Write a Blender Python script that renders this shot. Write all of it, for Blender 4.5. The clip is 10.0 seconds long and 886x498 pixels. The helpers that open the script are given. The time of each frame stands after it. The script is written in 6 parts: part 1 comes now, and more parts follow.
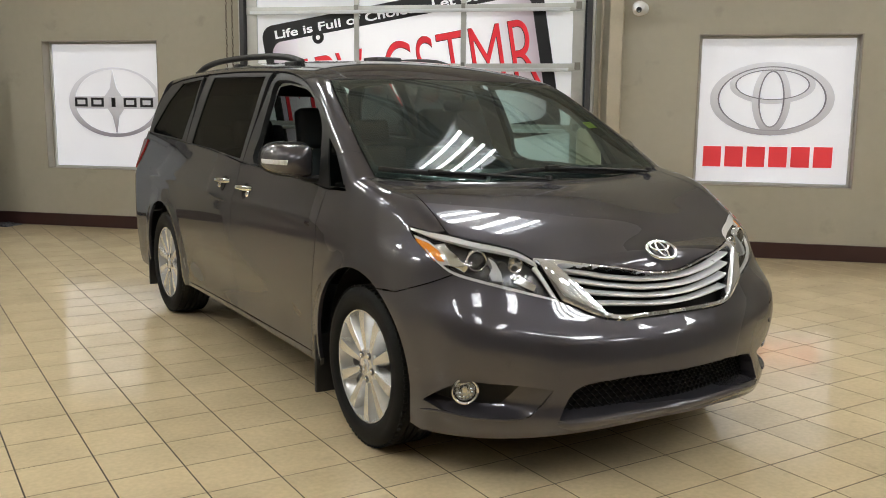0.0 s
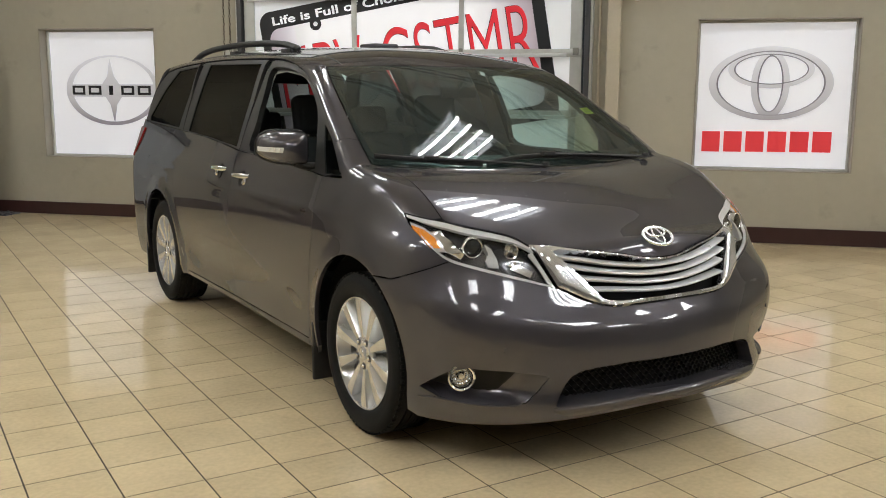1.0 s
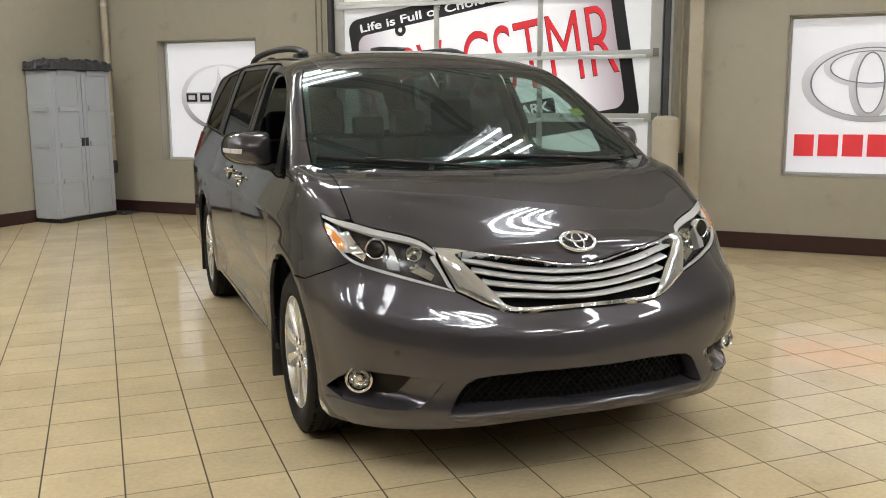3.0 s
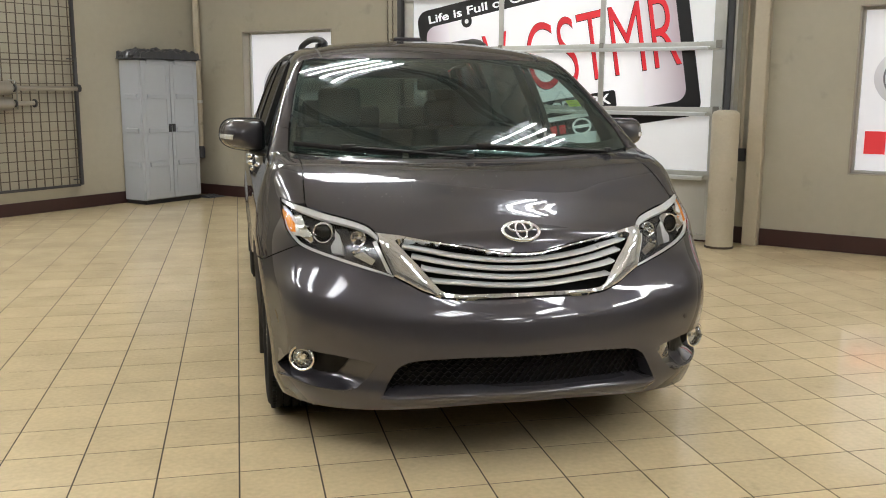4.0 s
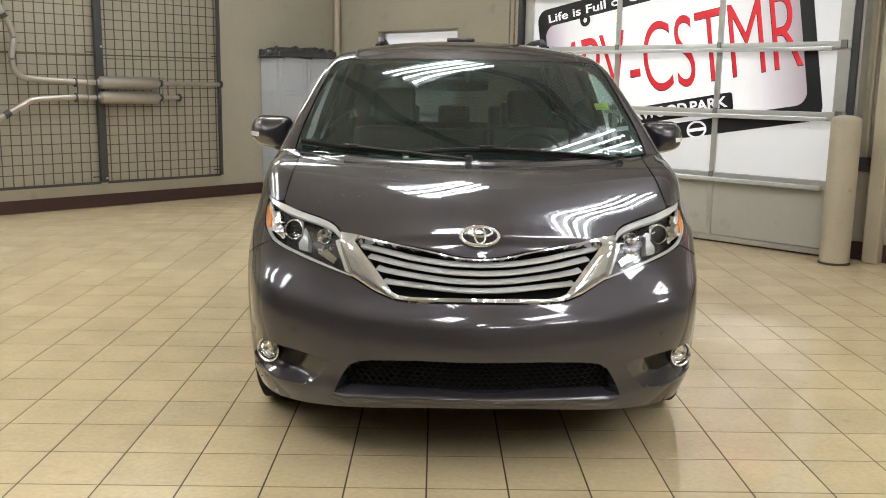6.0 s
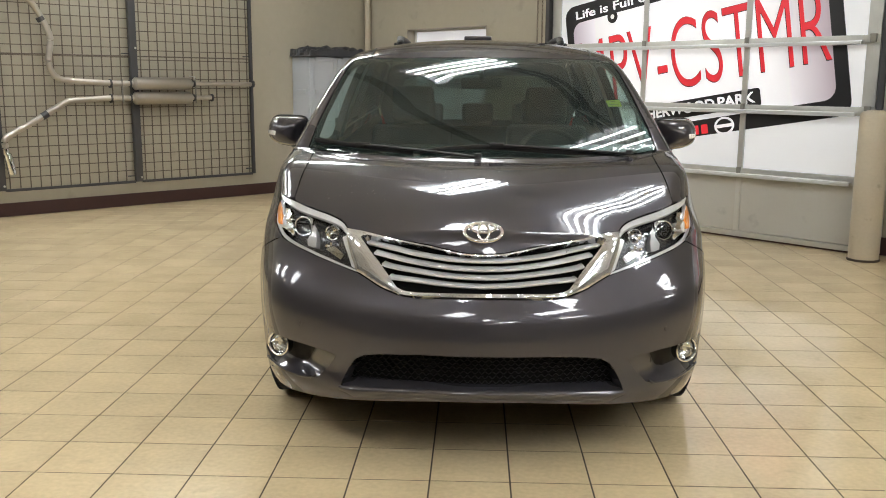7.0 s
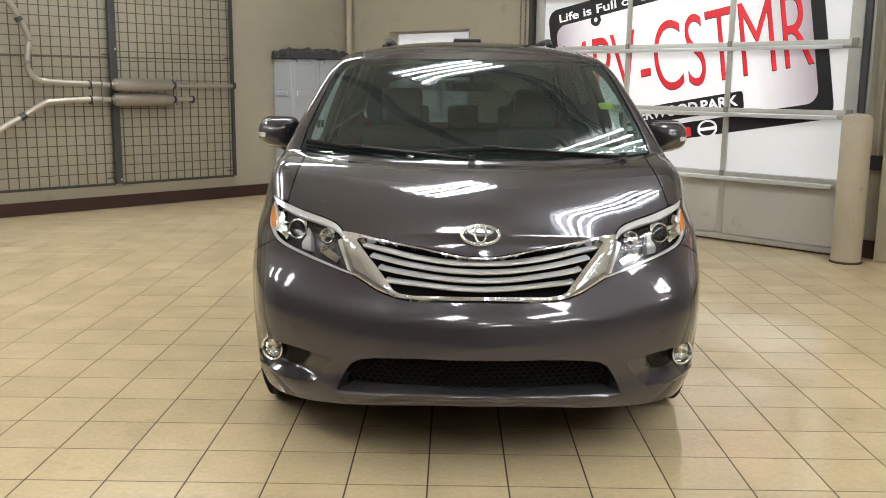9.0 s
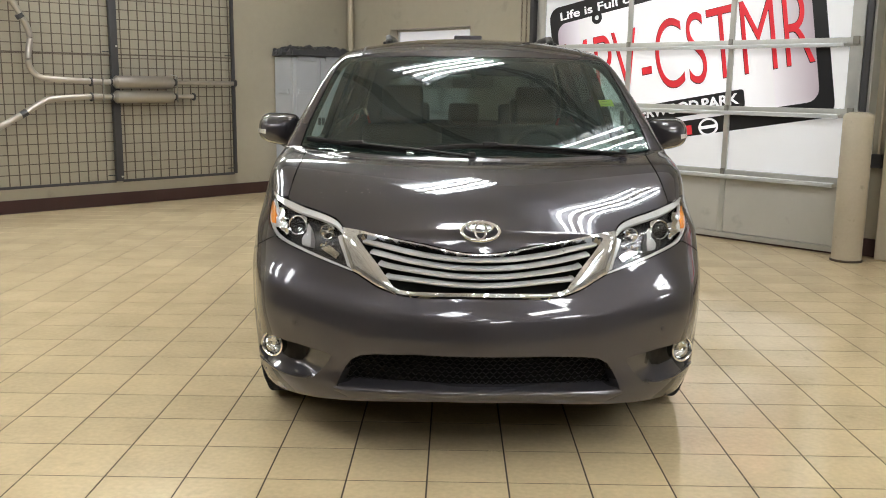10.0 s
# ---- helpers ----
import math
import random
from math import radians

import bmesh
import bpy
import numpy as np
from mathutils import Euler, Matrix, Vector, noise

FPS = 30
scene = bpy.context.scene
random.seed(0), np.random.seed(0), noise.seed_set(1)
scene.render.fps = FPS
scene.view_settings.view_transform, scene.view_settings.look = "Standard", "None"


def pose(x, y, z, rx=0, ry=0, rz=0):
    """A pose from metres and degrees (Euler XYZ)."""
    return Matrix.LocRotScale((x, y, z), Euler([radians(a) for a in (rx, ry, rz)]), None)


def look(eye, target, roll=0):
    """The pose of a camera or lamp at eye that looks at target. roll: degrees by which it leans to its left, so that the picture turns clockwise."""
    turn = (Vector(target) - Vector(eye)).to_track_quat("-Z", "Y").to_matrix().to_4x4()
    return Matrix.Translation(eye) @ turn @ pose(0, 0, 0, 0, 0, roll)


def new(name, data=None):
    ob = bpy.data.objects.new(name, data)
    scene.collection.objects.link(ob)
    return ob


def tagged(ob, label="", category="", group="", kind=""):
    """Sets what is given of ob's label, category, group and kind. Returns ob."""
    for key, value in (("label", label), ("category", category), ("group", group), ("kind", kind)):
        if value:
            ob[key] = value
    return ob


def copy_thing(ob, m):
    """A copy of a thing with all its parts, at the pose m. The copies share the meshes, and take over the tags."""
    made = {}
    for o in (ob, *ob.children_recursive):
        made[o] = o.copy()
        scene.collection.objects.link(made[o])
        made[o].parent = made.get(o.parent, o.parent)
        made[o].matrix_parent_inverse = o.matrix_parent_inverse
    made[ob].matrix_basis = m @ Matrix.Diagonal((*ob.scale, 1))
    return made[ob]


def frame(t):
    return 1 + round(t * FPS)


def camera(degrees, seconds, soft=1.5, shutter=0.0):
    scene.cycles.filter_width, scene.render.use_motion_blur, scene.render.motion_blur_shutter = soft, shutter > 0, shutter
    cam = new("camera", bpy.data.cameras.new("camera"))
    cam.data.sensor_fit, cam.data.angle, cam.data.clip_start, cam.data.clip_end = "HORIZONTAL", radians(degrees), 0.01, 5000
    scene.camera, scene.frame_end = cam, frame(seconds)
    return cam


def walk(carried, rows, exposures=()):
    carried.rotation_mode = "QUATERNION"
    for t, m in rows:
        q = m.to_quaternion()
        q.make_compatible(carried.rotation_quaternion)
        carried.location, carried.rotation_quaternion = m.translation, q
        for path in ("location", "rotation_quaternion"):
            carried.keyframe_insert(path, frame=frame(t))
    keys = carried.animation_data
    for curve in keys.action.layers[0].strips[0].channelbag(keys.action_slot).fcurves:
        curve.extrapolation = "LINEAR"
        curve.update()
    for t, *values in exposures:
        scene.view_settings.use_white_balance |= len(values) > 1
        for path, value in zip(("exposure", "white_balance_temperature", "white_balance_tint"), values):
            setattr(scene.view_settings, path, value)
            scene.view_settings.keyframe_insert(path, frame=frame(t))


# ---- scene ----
cam = camera(51.5, 10.0, soft=1.0, shutter=0.0)
PATH = [
    (0, (-0.076, -2.083, 1.47), (0.959, -0.399, 1.158), 0.6),
    (0.5, (-0.082, -2.089, 1.477), (0.954, -0.409, 1.156), 0.5),
    (1, (-0.06, -2.092, 1.472), (0.971, -0.412, 1.131), 0.3),
    (1.5, (0.036, -2.172, 1.463), (1.014, -0.461, 1.123), -0.2),
    (2, (0.28, -2.409, 1.465), (1.17, -0.649, 1.133), 0.5),
    (2.5, (0.542, -2.497, 1.432), (1.337, -0.694, 1.087), 0.1),
    (3, (0.892, -2.517, 1.449), (1.578, -0.667, 1.121), -0.3),
    (3.2, (1.027, -2.577, 1.435), (1.639, -0.701, 1.111), -1.2),
    (4.3, (1.715, -2.797, 1.443), (2.076, -0.861, 1.097), 1.3),
    (4.5, (1.831, -2.779, 1.447), (2.132, -0.83, 1.115), 1.5),
    (5, (2.136, -2.857, 1.439), (2.264, -0.887, 1.122), 0.6),
    (5.2, (2.22, -2.916, 1.462), (2.32, -0.947, 1.126), 0.9),
    (6.3, (2.467, -2.858, 1.466), (2.462, -0.889, 1.112), 0.4),
    (6.5, (2.5, -2.872, 1.471), (2.49, -0.901, 1.135), -0.2),
    (7, (2.557, -2.919, 1.468), (2.488, -0.952, 1.109), 0.4),
    (7.5, (2.543, -2.918, 1.47), (2.497, -0.949, 1.126), 0.1),
    (8, (2.501, -2.902, 1.462), (2.464, -0.937, 1.092), 0.2),
    (8.5, (2.48, -2.896, 1.463), (2.46, -0.929, 1.102), 0.6),
    (9, (2.478, -2.897, 1.464), (2.46, -0.928, 1.111), 0.6),
    (9.5, (2.478, -2.896, 1.462), (2.459, -0.928, 1.109), 0.8),
    (10, (2.482, -2.899, 1.456), (2.462, -0.931, 1.1), 0.7),
]
EXPOSURES = [(0.0, 0.09), (1.5, 0.10), (2.0, 0.27), (3.0, 0.22), (4.5, 0.25), (10.0, 0.28)]
walk(cam, [(t, look(eye, target, roll)) for t, eye, target, roll in PATH], EXPOSURES)

# ---- light: a windowless hall lit by hanging fluorescent fittings ----
world = bpy.data.worlds.new("world")
scene.world = world
world.use_nodes = True
world.node_tree.nodes["Background"].inputs["Color"].default_value = (0.9, 0.95, 1.0, 1)
world.node_tree.nodes["Background"].inputs["Strength"].default_value = 0.02
TUBE_GLOW = 34.5
PANEL_GLOW = 0.30      # back-lit acrylic of the wall signs
DOOR_GLOW = 0.18      # daylight through the translucent door panes

# ---- materials ----
def material(name, colour, rough=0.5, metal=0.0, coat=0.0, vary=0.0, scale=3.0, bump_size=0.0, bump_scale=200.0, glow=0.0, fine=0.0, rvary=0.0, coat_rough=0.03, spec=0.5, per_piece=0.0, alpha=1.0, edge=None, coat_ior=1.5, placed=False, scuff=0.0, scuff_scale=7.0):
    """A surface with blotches (vary, at scale per metre), fine grain, relief and gloss that varies."""
    m = bpy.data.materials.new(name)
    m.use_nodes = True
    nt = m.node_tree
    b = nt.nodes["Principled BSDF"]
    b.inputs["Base Color"].default_value = (*colour, 1)
    b.inputs["Roughness"].default_value = rough
    b.inputs["Metallic"].default_value = metal
    b.inputs["Coat Weight"].default_value = coat
    b.inputs["Coat Roughness"].default_value = coat_rough
    b.inputs["Specular IOR Level"].default_value = spec
    b.inputs["Alpha"].default_value = alpha
    b.inputs["Coat IOR"].default_value = coat_ior
    if edge is not None:
        b.inputs["Specular Tint"].default_value = (edge, edge, edge, 1)
    if glow:
        b.inputs["Emission Color"].default_value = (*colour, 1)
        b.inputs["Emission Strength"].default_value = glow
    co = nt.nodes.new("ShaderNodeTexCoord")

    def noisy(sc, detail=5.0):
        n = nt.nodes.new("ShaderNodeTexNoise")
        n.inputs["Scale"].default_value, n.inputs["Detail"].default_value = sc, detail
        nt.links.new(nt.nodes.new("ShaderNodeNewGeometry").outputs["Position"] if placed else co.outputs["Object"], n.inputs["Vector"])
        return n.outputs["Fac"]

    def maths(op, a, c):
        n = nt.nodes.new("ShaderNodeMath")
        n.operation = op
        for i, v in enumerate((a, c)):
            if isinstance(v, (int, float)):
                n.inputs[i].default_value = v
            else:
                nt.links.new(v, n.inputs[i])
        return n.outputs[0]

    if vary or fine or per_piece:
        f = maths("MULTIPLY", maths("SUBTRACT", noisy(scale), 0.5), 2 * vary)
        f = maths("ADD", f, maths("MULTIPLY", maths("SUBTRACT", noisy(scale * 14, 3), 0.5), 2 * fine))
        if per_piece:
            info = nt.nodes.new("ShaderNodeObjectInfo")
            f = maths("ADD", f, maths("MULTIPLY", maths("SUBTRACT", info.outputs["Random"], 0.5), 2 * per_piece))
            geo = nt.nodes.new("ShaderNodeNewGeometry")
            f = maths("ADD", f, maths("MULTIPLY", maths("SUBTRACT", geo.outputs["Random Per Island"], 0.5), 2 * per_piece))
        if scuff:
            # sparse marks: where a stretched noise peaks
            mark = maths("MULTIPLY", maths("SUBTRACT", noisy(scuff_scale, 6), .64), 9.0)
            mark = maths("MINIMUM", maths("MAXIMUM", mark, 0.0), 1.0)
            f = maths("SUBTRACT", f, maths("MULTIPLY", mark, scuff))
        hsv = nt.nodes.new("ShaderNodeHueSaturation")
        hsv.inputs["Color"].default_value = (*colour, 1)
        nt.links.new(maths("ADD", f, 1.0), hsv.inputs["Value"])
        nt.links.new(hsv.outputs["Color"], b.inputs["Base Color"])
        if glow:
            nt.links.new(hsv.outputs["Color"], b.inputs["Emission Color"])
    if rvary:
        nt.links.new(maths("ADD", maths("MULTIPLY", maths("SUBTRACT", noisy(scale * 2.3), 0.5), 2 * rvary), rough), b.inputs["Roughness"])
    if bump_size:
        bp = nt.nodes.new("ShaderNodeBump")
        bp.inputs["Strength"].default_value, bp.inputs["Distance"].default_value = 1.0, bump_size
        nt.links.new(noisy(bump_scale, 3), bp.inputs["Height"])
        nt.links.new(bp.outputs["Normal"], b.inputs["Normal"])
    return m


def glass(name, tint, rough=0.0, film=0.0, gain=1.5):
    """A thin pane: tinted see-through, a green film for dust and painted haze, and mirror gloss that grows at a slant.
    """
    m = bpy.data.materials.new(name)
    m.use_nodes = True
    nt = m.node_tree
    nt.nodes.clear()
    out = nt.nodes.new("ShaderNodeOutputMaterial")
    mix = nt.nodes.new("ShaderNodeMixShader")
    tr = nt.nodes.new("ShaderNodeBsdfTransparent")
    gl = nt.nodes.new("ShaderNodeBsdfGlossy")
    slant = nt.nodes.new("ShaderNodeLayerWeight")
    fifth = nt.nodes.new("ShaderNodeMath")
    fifth.operation, fifth.inputs[1].default_value = "POWER", 5.0
    nt.links.new(slant.outputs["Facing"], fifth.inputs[0])
    up = nt.nodes.new("ShaderNodeMath")
    up.operation, up.use_clamp = "MULTIPLY_ADD", True
    up.inputs[1].default_value, up.inputs[2].default_value = .96 * gain, .04 * gain
    nt.links.new(fifth.outputs[0], up.inputs[0])
    gl.inputs["Roughness"].default_value = rough
    tr.inputs["Color"].default_value = (*tint, 1)
    nt.links.new(up.outputs[0], mix.inputs[0])
    # dust film coloured green to paint a haze over the dark interior
    dust_haze = nt.nodes.new("ShaderNodeBsdfDiffuse")
    dust_haze.inputs["Color"].default_value = (.52, .73, .71, 1)
    veil = nt.nodes.new("ShaderNodeMixShader")
    spread_ = nt.nodes.new("ShaderNodeTexNoise")
    spread_.inputs["Scale"].default_value = 3.0
    amount = nt.nodes.new("ShaderNodeMath")
    amount.operation, amount.inputs[1].default_value = "MULTIPLY", 2 * film
    nt.links.new(spread_.outputs["Fac"], amount.inputs[0])
    nt.links.new(amount.outputs[0], veil.inputs[0])
    nt.links.new(tr.outputs[0], veil.inputs[1])
    nt.links.new(dust_haze.outputs[0], veil.inputs[2])
    nt.links.new(veil.outputs[0], mix.inputs[1])
    nt.links.new(gl.outputs[0], mix.inputs[2])
    nt.links.new(mix.outputs[0], out.inputs[0])
    return m


PAINT = material("grey_metallic_paint", (.078, .0745, .087), rough=.31, metal=.5, coat=1.0, coat_rough=.025, fine=.04, scale=60, edge=.0, spec=.25, coat_ior=1.62)
BLACK_GLOSS = material("black_gloss_trim", (.008, .008, .009), rough=.2, spec=.35, coat=.0, fine=.05)
BLACK_PLASTIC = material("black_plastic", (.016, .016, .017), rough=.5, vary=.15, scale=8, bump_size=.0004, bump_scale=600)
MESH_BLACK = material("mesh_black", (.005, .005, .006), rough=.5, spec=.25, vary=.1)
# near-black for liners, and for surfaces that stand in for deep shade
DARK_VOID = material("dark_liner_and_shade", (.006, .006, .006), rough=.9, vary=.2)
CHROME = material("chrome", (.82, .83, .86), rough=.05, metal=1.0, rvary=.03, scale=5)
SATIN = material("satin_silver", (.86, .87, .91), rough=.30, metal=.4, rvary=.05, scale=6)
FRAME_BLACK = material("satin_black_frame", (.026, .026, .027), rough=.42, spec=.35, vary=.1, scale=9)
RIM = material("silver_alloy", (.80, .81, .82), rough=.26, metal=.72, coat=.5, fine=.04, scale=30)
RUBBER = material("tyre_rubber", (.008, .008, .008), spec=.25, rough=.7, vary=.2, scale=12, bump_size=.0005, bump_scale=250)
LENS = glass("clear_lens", (.95, .96, .97), gain=1.2)
SCREEN_GLASS = glass("windshield_glass", (.45, .60, .565), film=.034, gain=1.6)
PRIVACY = glass("privacy_glass", (.05, .055, .053), gain=.5)
REAR_TINT = glass("tinted_rear_glass", (.13, .15, .14), gain=1.0)
SIDE_GLASS = glass("green_side_glass", (.80, .89, .84), gain=1.0)
# a faint emission brightens the amber, though the marker is no lit lamp
AMBER = material("glowing_amber_reflector", (.85, .27, .02), rough=.2, coat=.8, glow=.14, fine=.2, scale=40)
LAMP_SILVER = material("lamp_reflector", (.86, .87, .88), rough=.12, metal=1.0, rvary=.06, scale=20)
# dark grey that paints the shade in the wheel nut recesses
HOLE_SHADE = material("nut_hole_shade", (.20, .20, .215), rough=.2, metal=.7)
LAMP_PALE = material("lamp_pale_shroud", (.50, .51, .52), rough=.35, metal=.3)
LAMP_BLACK = material("lamp_black_bezel", (.14, .14, .15), rough=.20, metal=.7)
LAMP_BRIGHT = material("lamp_bright_trim", (.92, .93, .95), rough=.16, metal=.25)
RED_LENS = material("red_lens", (.35, .01, .01), rough=.12, coat=1.0)
CLOTH = material("grey_seat_cloth", (.032, .033, .035), rough=.9, vary=.12, scale=9, bump_size=.001, bump_scale=350)
DASH = material("dark_dashboard", (.028, .030, .030), rough=.7, vary=.1, scale=8, bump_size=.0005, bump_scale=400)
LINER = material("light_headliner", (.20, .20, .19), rough=.9, fine=.05, scale=12)
PILLAR = material("grey_pillar_trim", (.30, .30, .29), rough=.8, vary=.05, scale=10)
SURROUND = material("bright_grille_chrome", (.86, .88, .93), rough=.08, metal=.8, rvary=.05, scale=6)
WATER = material("water_bead", (.42, .42, .43), rough=.08, coat=1.0, spec=.8)
OLIVE = material("olive_print", (.26, .30, .04), rough=.5)
YELLOW = material("yellow_sticker", (.62, .70, .06), rough=.5, vary=.06, scale=30)
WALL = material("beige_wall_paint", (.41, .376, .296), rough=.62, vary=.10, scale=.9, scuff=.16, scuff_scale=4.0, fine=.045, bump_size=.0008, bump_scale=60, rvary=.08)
# wall beige darkened for the unseen walls, so the van's front reflects less light
UNSEEN_WALL = material("darkened_unseen_wall", (.24, .22, .18), rough=.6, vary=.08, scale=.8)
BASE = material("brown_rubber_base", (.045, .018, .016), rough=.4, vary=.2, scale=4, rvary=.1)
GROUT = material("brown_grout", (.060, .042, .026), rough=.8, vary=.2, scale=5)
TILE = material("cream_floor_tile", (.745, .602, .380), rough=.10, vary=.20, scale=3.2, fine=.15, rvary=.06, per_piece=.05, scuff=.13, scuff_scale=8.0, spec=.6, bump_size=.0003, bump_scale=9, placed=True)
CEIL = material("grey_steel_ceiling", (.84, .84, .85), rough=.6, vary=.1, scale=1.0)
STEEL = material("galvanised_steel", (.58, .58, .55), rough=.36, metal=.55, vary=.12, scale=7, fine=.05)
BRIGHT_STEEL = material("bright_galvanised_strut", (.74, .76, .77), rough=.30, metal=.45, vary=.08, scale=5, fine=.05)
DARK_STEEL = material("dark_painted_steel", (.062, .062, .066), rough=.45, metal=.3, vary=.15, scale=8)
OLD_STEEL = material("dull_hinge_steel", (.26, .25, .22), rough=.5, metal=.4, vary=.2, scale=30)
WIRE = material("brown_grey_wire", (.12, .095, .075), rough=.45, metal=.5, vary=.15, scale=20)
EXHAUST = material("stainless_pipe", (.50, .465, .42), rough=.36, metal=.9, vary=.14, scale=9, rvary=.1)
CAN = material("brushed_muffler", (.50, .47, .43), rough=.42, metal=1.0, vary=.06, scale=14, rvary=.08)
CABINET = material("grey_resin", (.45, .475, .52), rough=.5, vary=.04, scale=5, bump_size=.0004, bump_scale=90)
BAG = material("black_plastic_bag", (.045, .047, .055), rough=.28, vary=.3, scale=14, coat=.3)
PANE = material("translucent_white_pane", (.86, .88, .92), rough=.4, glow=DOOR_GLOW, vary=.03, scale=1.0)
SIGN_WHITE = material("white_backlit_acrylic", (.86, .87, .93), rough=.3, glow=PANEL_GLOW, vary=.02, scale=1.2)
DOOR_GREY = material("grey_door_panel", (.50, .49, .45), rough=.5, scuff=.2, scuff_scale=6.0, vary=.08, scale=2.0, fine=.02)
SIGN_BLACK = material("black_vinyl", (.014, .014, .016), rough=.35, vary=.1)
# red and white prints get emission in place of light from behind
SIGN_RED = material("glowing_red_vinyl", (.75, .03, .045), rough=.35, vary=.05, glow=.25)
SIGN_PALE = material("glowing_white_vinyl", (.85, .85, .88), rough=.35, glow=.5)
LOGO_RED = material("glowing_red_print", (.70, .05, .06), rough=.3, glow=.3)
POST_PAINT = material("beige_gloss_paint", (.50, .44, .335), rough=.4, vary=.15, scale=3, scuff=.35, scuff_scale=9.0, fine=.06)
JOIST = material("dark_primer_joist", (.30, .30, .305), rough=.55, vary=.1, scale=2.0)
TRAY = material("grey_enamel_tray", (.30, .31, .33), rough=.35, vary=.05)
TUBE = material("fluorescent_tube", (.945, .965, .955), rough=.3, glow=TUBE_GLOW)
NICHE_LIP = material("pale_aluminium_lip", (.62, .61, .58), rough=.4, metal=.3)
# wall beige with the shade of the niche reveals put into the colour
NICHE = material("shaded_niche_wall_paint", (.33, .30, .245), rough=.45, vary=.05)
WHITE = material("white_enamel", (.78, .78, .76), rough=.3, vary=.04)


def shaded_print(name, stops, axis, rough=.35, glow=.3):
    """A print whose ink runs between colours along one axis, with emission added; stops are (place, colour)."""
    m = material(name, stops[0][1], rough=rough, glow=glow)
    nt = m.node_tree
    b = nt.nodes["Principled BSDF"]
    co = nt.nodes.new("ShaderNodeTexCoord")
    sep = nt.nodes.new("ShaderNodeSeparateXYZ")
    nt.links.new(co.outputs["Object"], sep.inputs[0])
    lo, hi = stops[0][0], stops[-1][0]
    span = nt.nodes.new("ShaderNodeMapRange")
    span.inputs["From Min"].default_value, span.inputs["From Max"].default_value = lo, hi
    nt.links.new(sep.outputs[axis], span.inputs["Value"])
    ramp = nt.nodes.new("ShaderNodeValToRGB")
    e = ramp.color_ramp.elements
    while len(e) < len(stops):
        e.new(.5)
    for el, (at, c) in zip(e, stops):
        el.position = (at - lo) / (hi - lo)
    for el, (at, c) in zip(e, stops):
        el.color = (*c, 1)
    nt.links.new(span.outputs[0], ramp.inputs[0])
    nt.links.new(ramp.outputs[0], b.inputs["Base Color"])
    nt.links.new(ramp.outputs[0], b.inputs["Emission Color"])
    return m


# these prints glow in their own ink colours, without being lamps
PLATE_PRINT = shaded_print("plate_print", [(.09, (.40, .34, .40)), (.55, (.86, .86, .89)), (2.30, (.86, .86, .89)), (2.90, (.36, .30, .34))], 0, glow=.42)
LOGO_GREY = shaded_print("grey_print", [(1.1, (.26, .24, .27)), (1.35, (.50, .49, .51)), (1.9, (.68, .68, .70))], 2)
LOGO_DARK = shaded_print("dark_bevel_print", [(1.1, (.40, .38, .41)), (1.5, (.16, .15, .165)), (1.9, (.22, .21, .23))], 2)

# ---- shape tools ----
def to_mesh(name, verts, faces, mat, smooth=True):
    me = bpy.data.meshes.new(name)
    me.from_pydata([tuple(v) for v in verts], [], [tuple(f) for f in faces])
    me.materials.append(mat)
    if smooth:
        me.shade_smooth()
    me.update()
    return me


def thing(name, label, category, m=None, group="", kind=""):
    ob = tagged(new(name), label, category, group, kind)
    ob.empty_display_size = .1
    if m is not None:
        ob.matrix_world = m
    return ob


def part(name, bm, mat, parent, label="", smooth=False, m=None):
    """Link a bmesh, or a finished mesh, as one object under a thing or a part."""
    if isinstance(bm, bmesh.types.BMesh):
        me = bpy.data.meshes.new(name)
        bmesh.ops.recalc_face_normals(bm, faces=bm.faces)
        bm.to_mesh(me)
        bm.free()
        me.materials.append(mat)
        if smooth:
            me.shade_smooth()
            me.set_sharp_from_angle(angle=radians(38))
    else:
        me = bm
    ob = tagged(new(name, me), label)
    ob.parent = parent
    if m is not None:
        ob.matrix_local = m
    return ob


def box(x0, x1, y0, y1, z0, z1, bevel=0.0, bm=None, segments=2, m=None):
    fresh = bmesh.new()
    bmesh.ops.create_cube(fresh, size=1)
    for v in fresh.verts:
        v.co = Vector(((x0 + x1) / 2 + v.co.x * (x1 - x0), (y0 + y1) / 2 + v.co.y * (y1 - y0), (z0 + z1) / 2 + v.co.z * (z1 - z0)))
    if bevel:
        bmesh.ops.bevel(fresh, geom=list(fresh.edges), offset=bevel, segments=segments, profile=.6, affect="EDGES")
    if m is not None:
        fresh.transform(m)
    return join(bm, fresh)


def join(bm, fresh):
    if bm is None:
        return fresh
    me = bpy.data.meshes.new("tmp")
    fresh.to_mesh(me)
    fresh.free()
    bm.from_mesh(me)
    bpy.data.meshes.remove(me)
    return bm


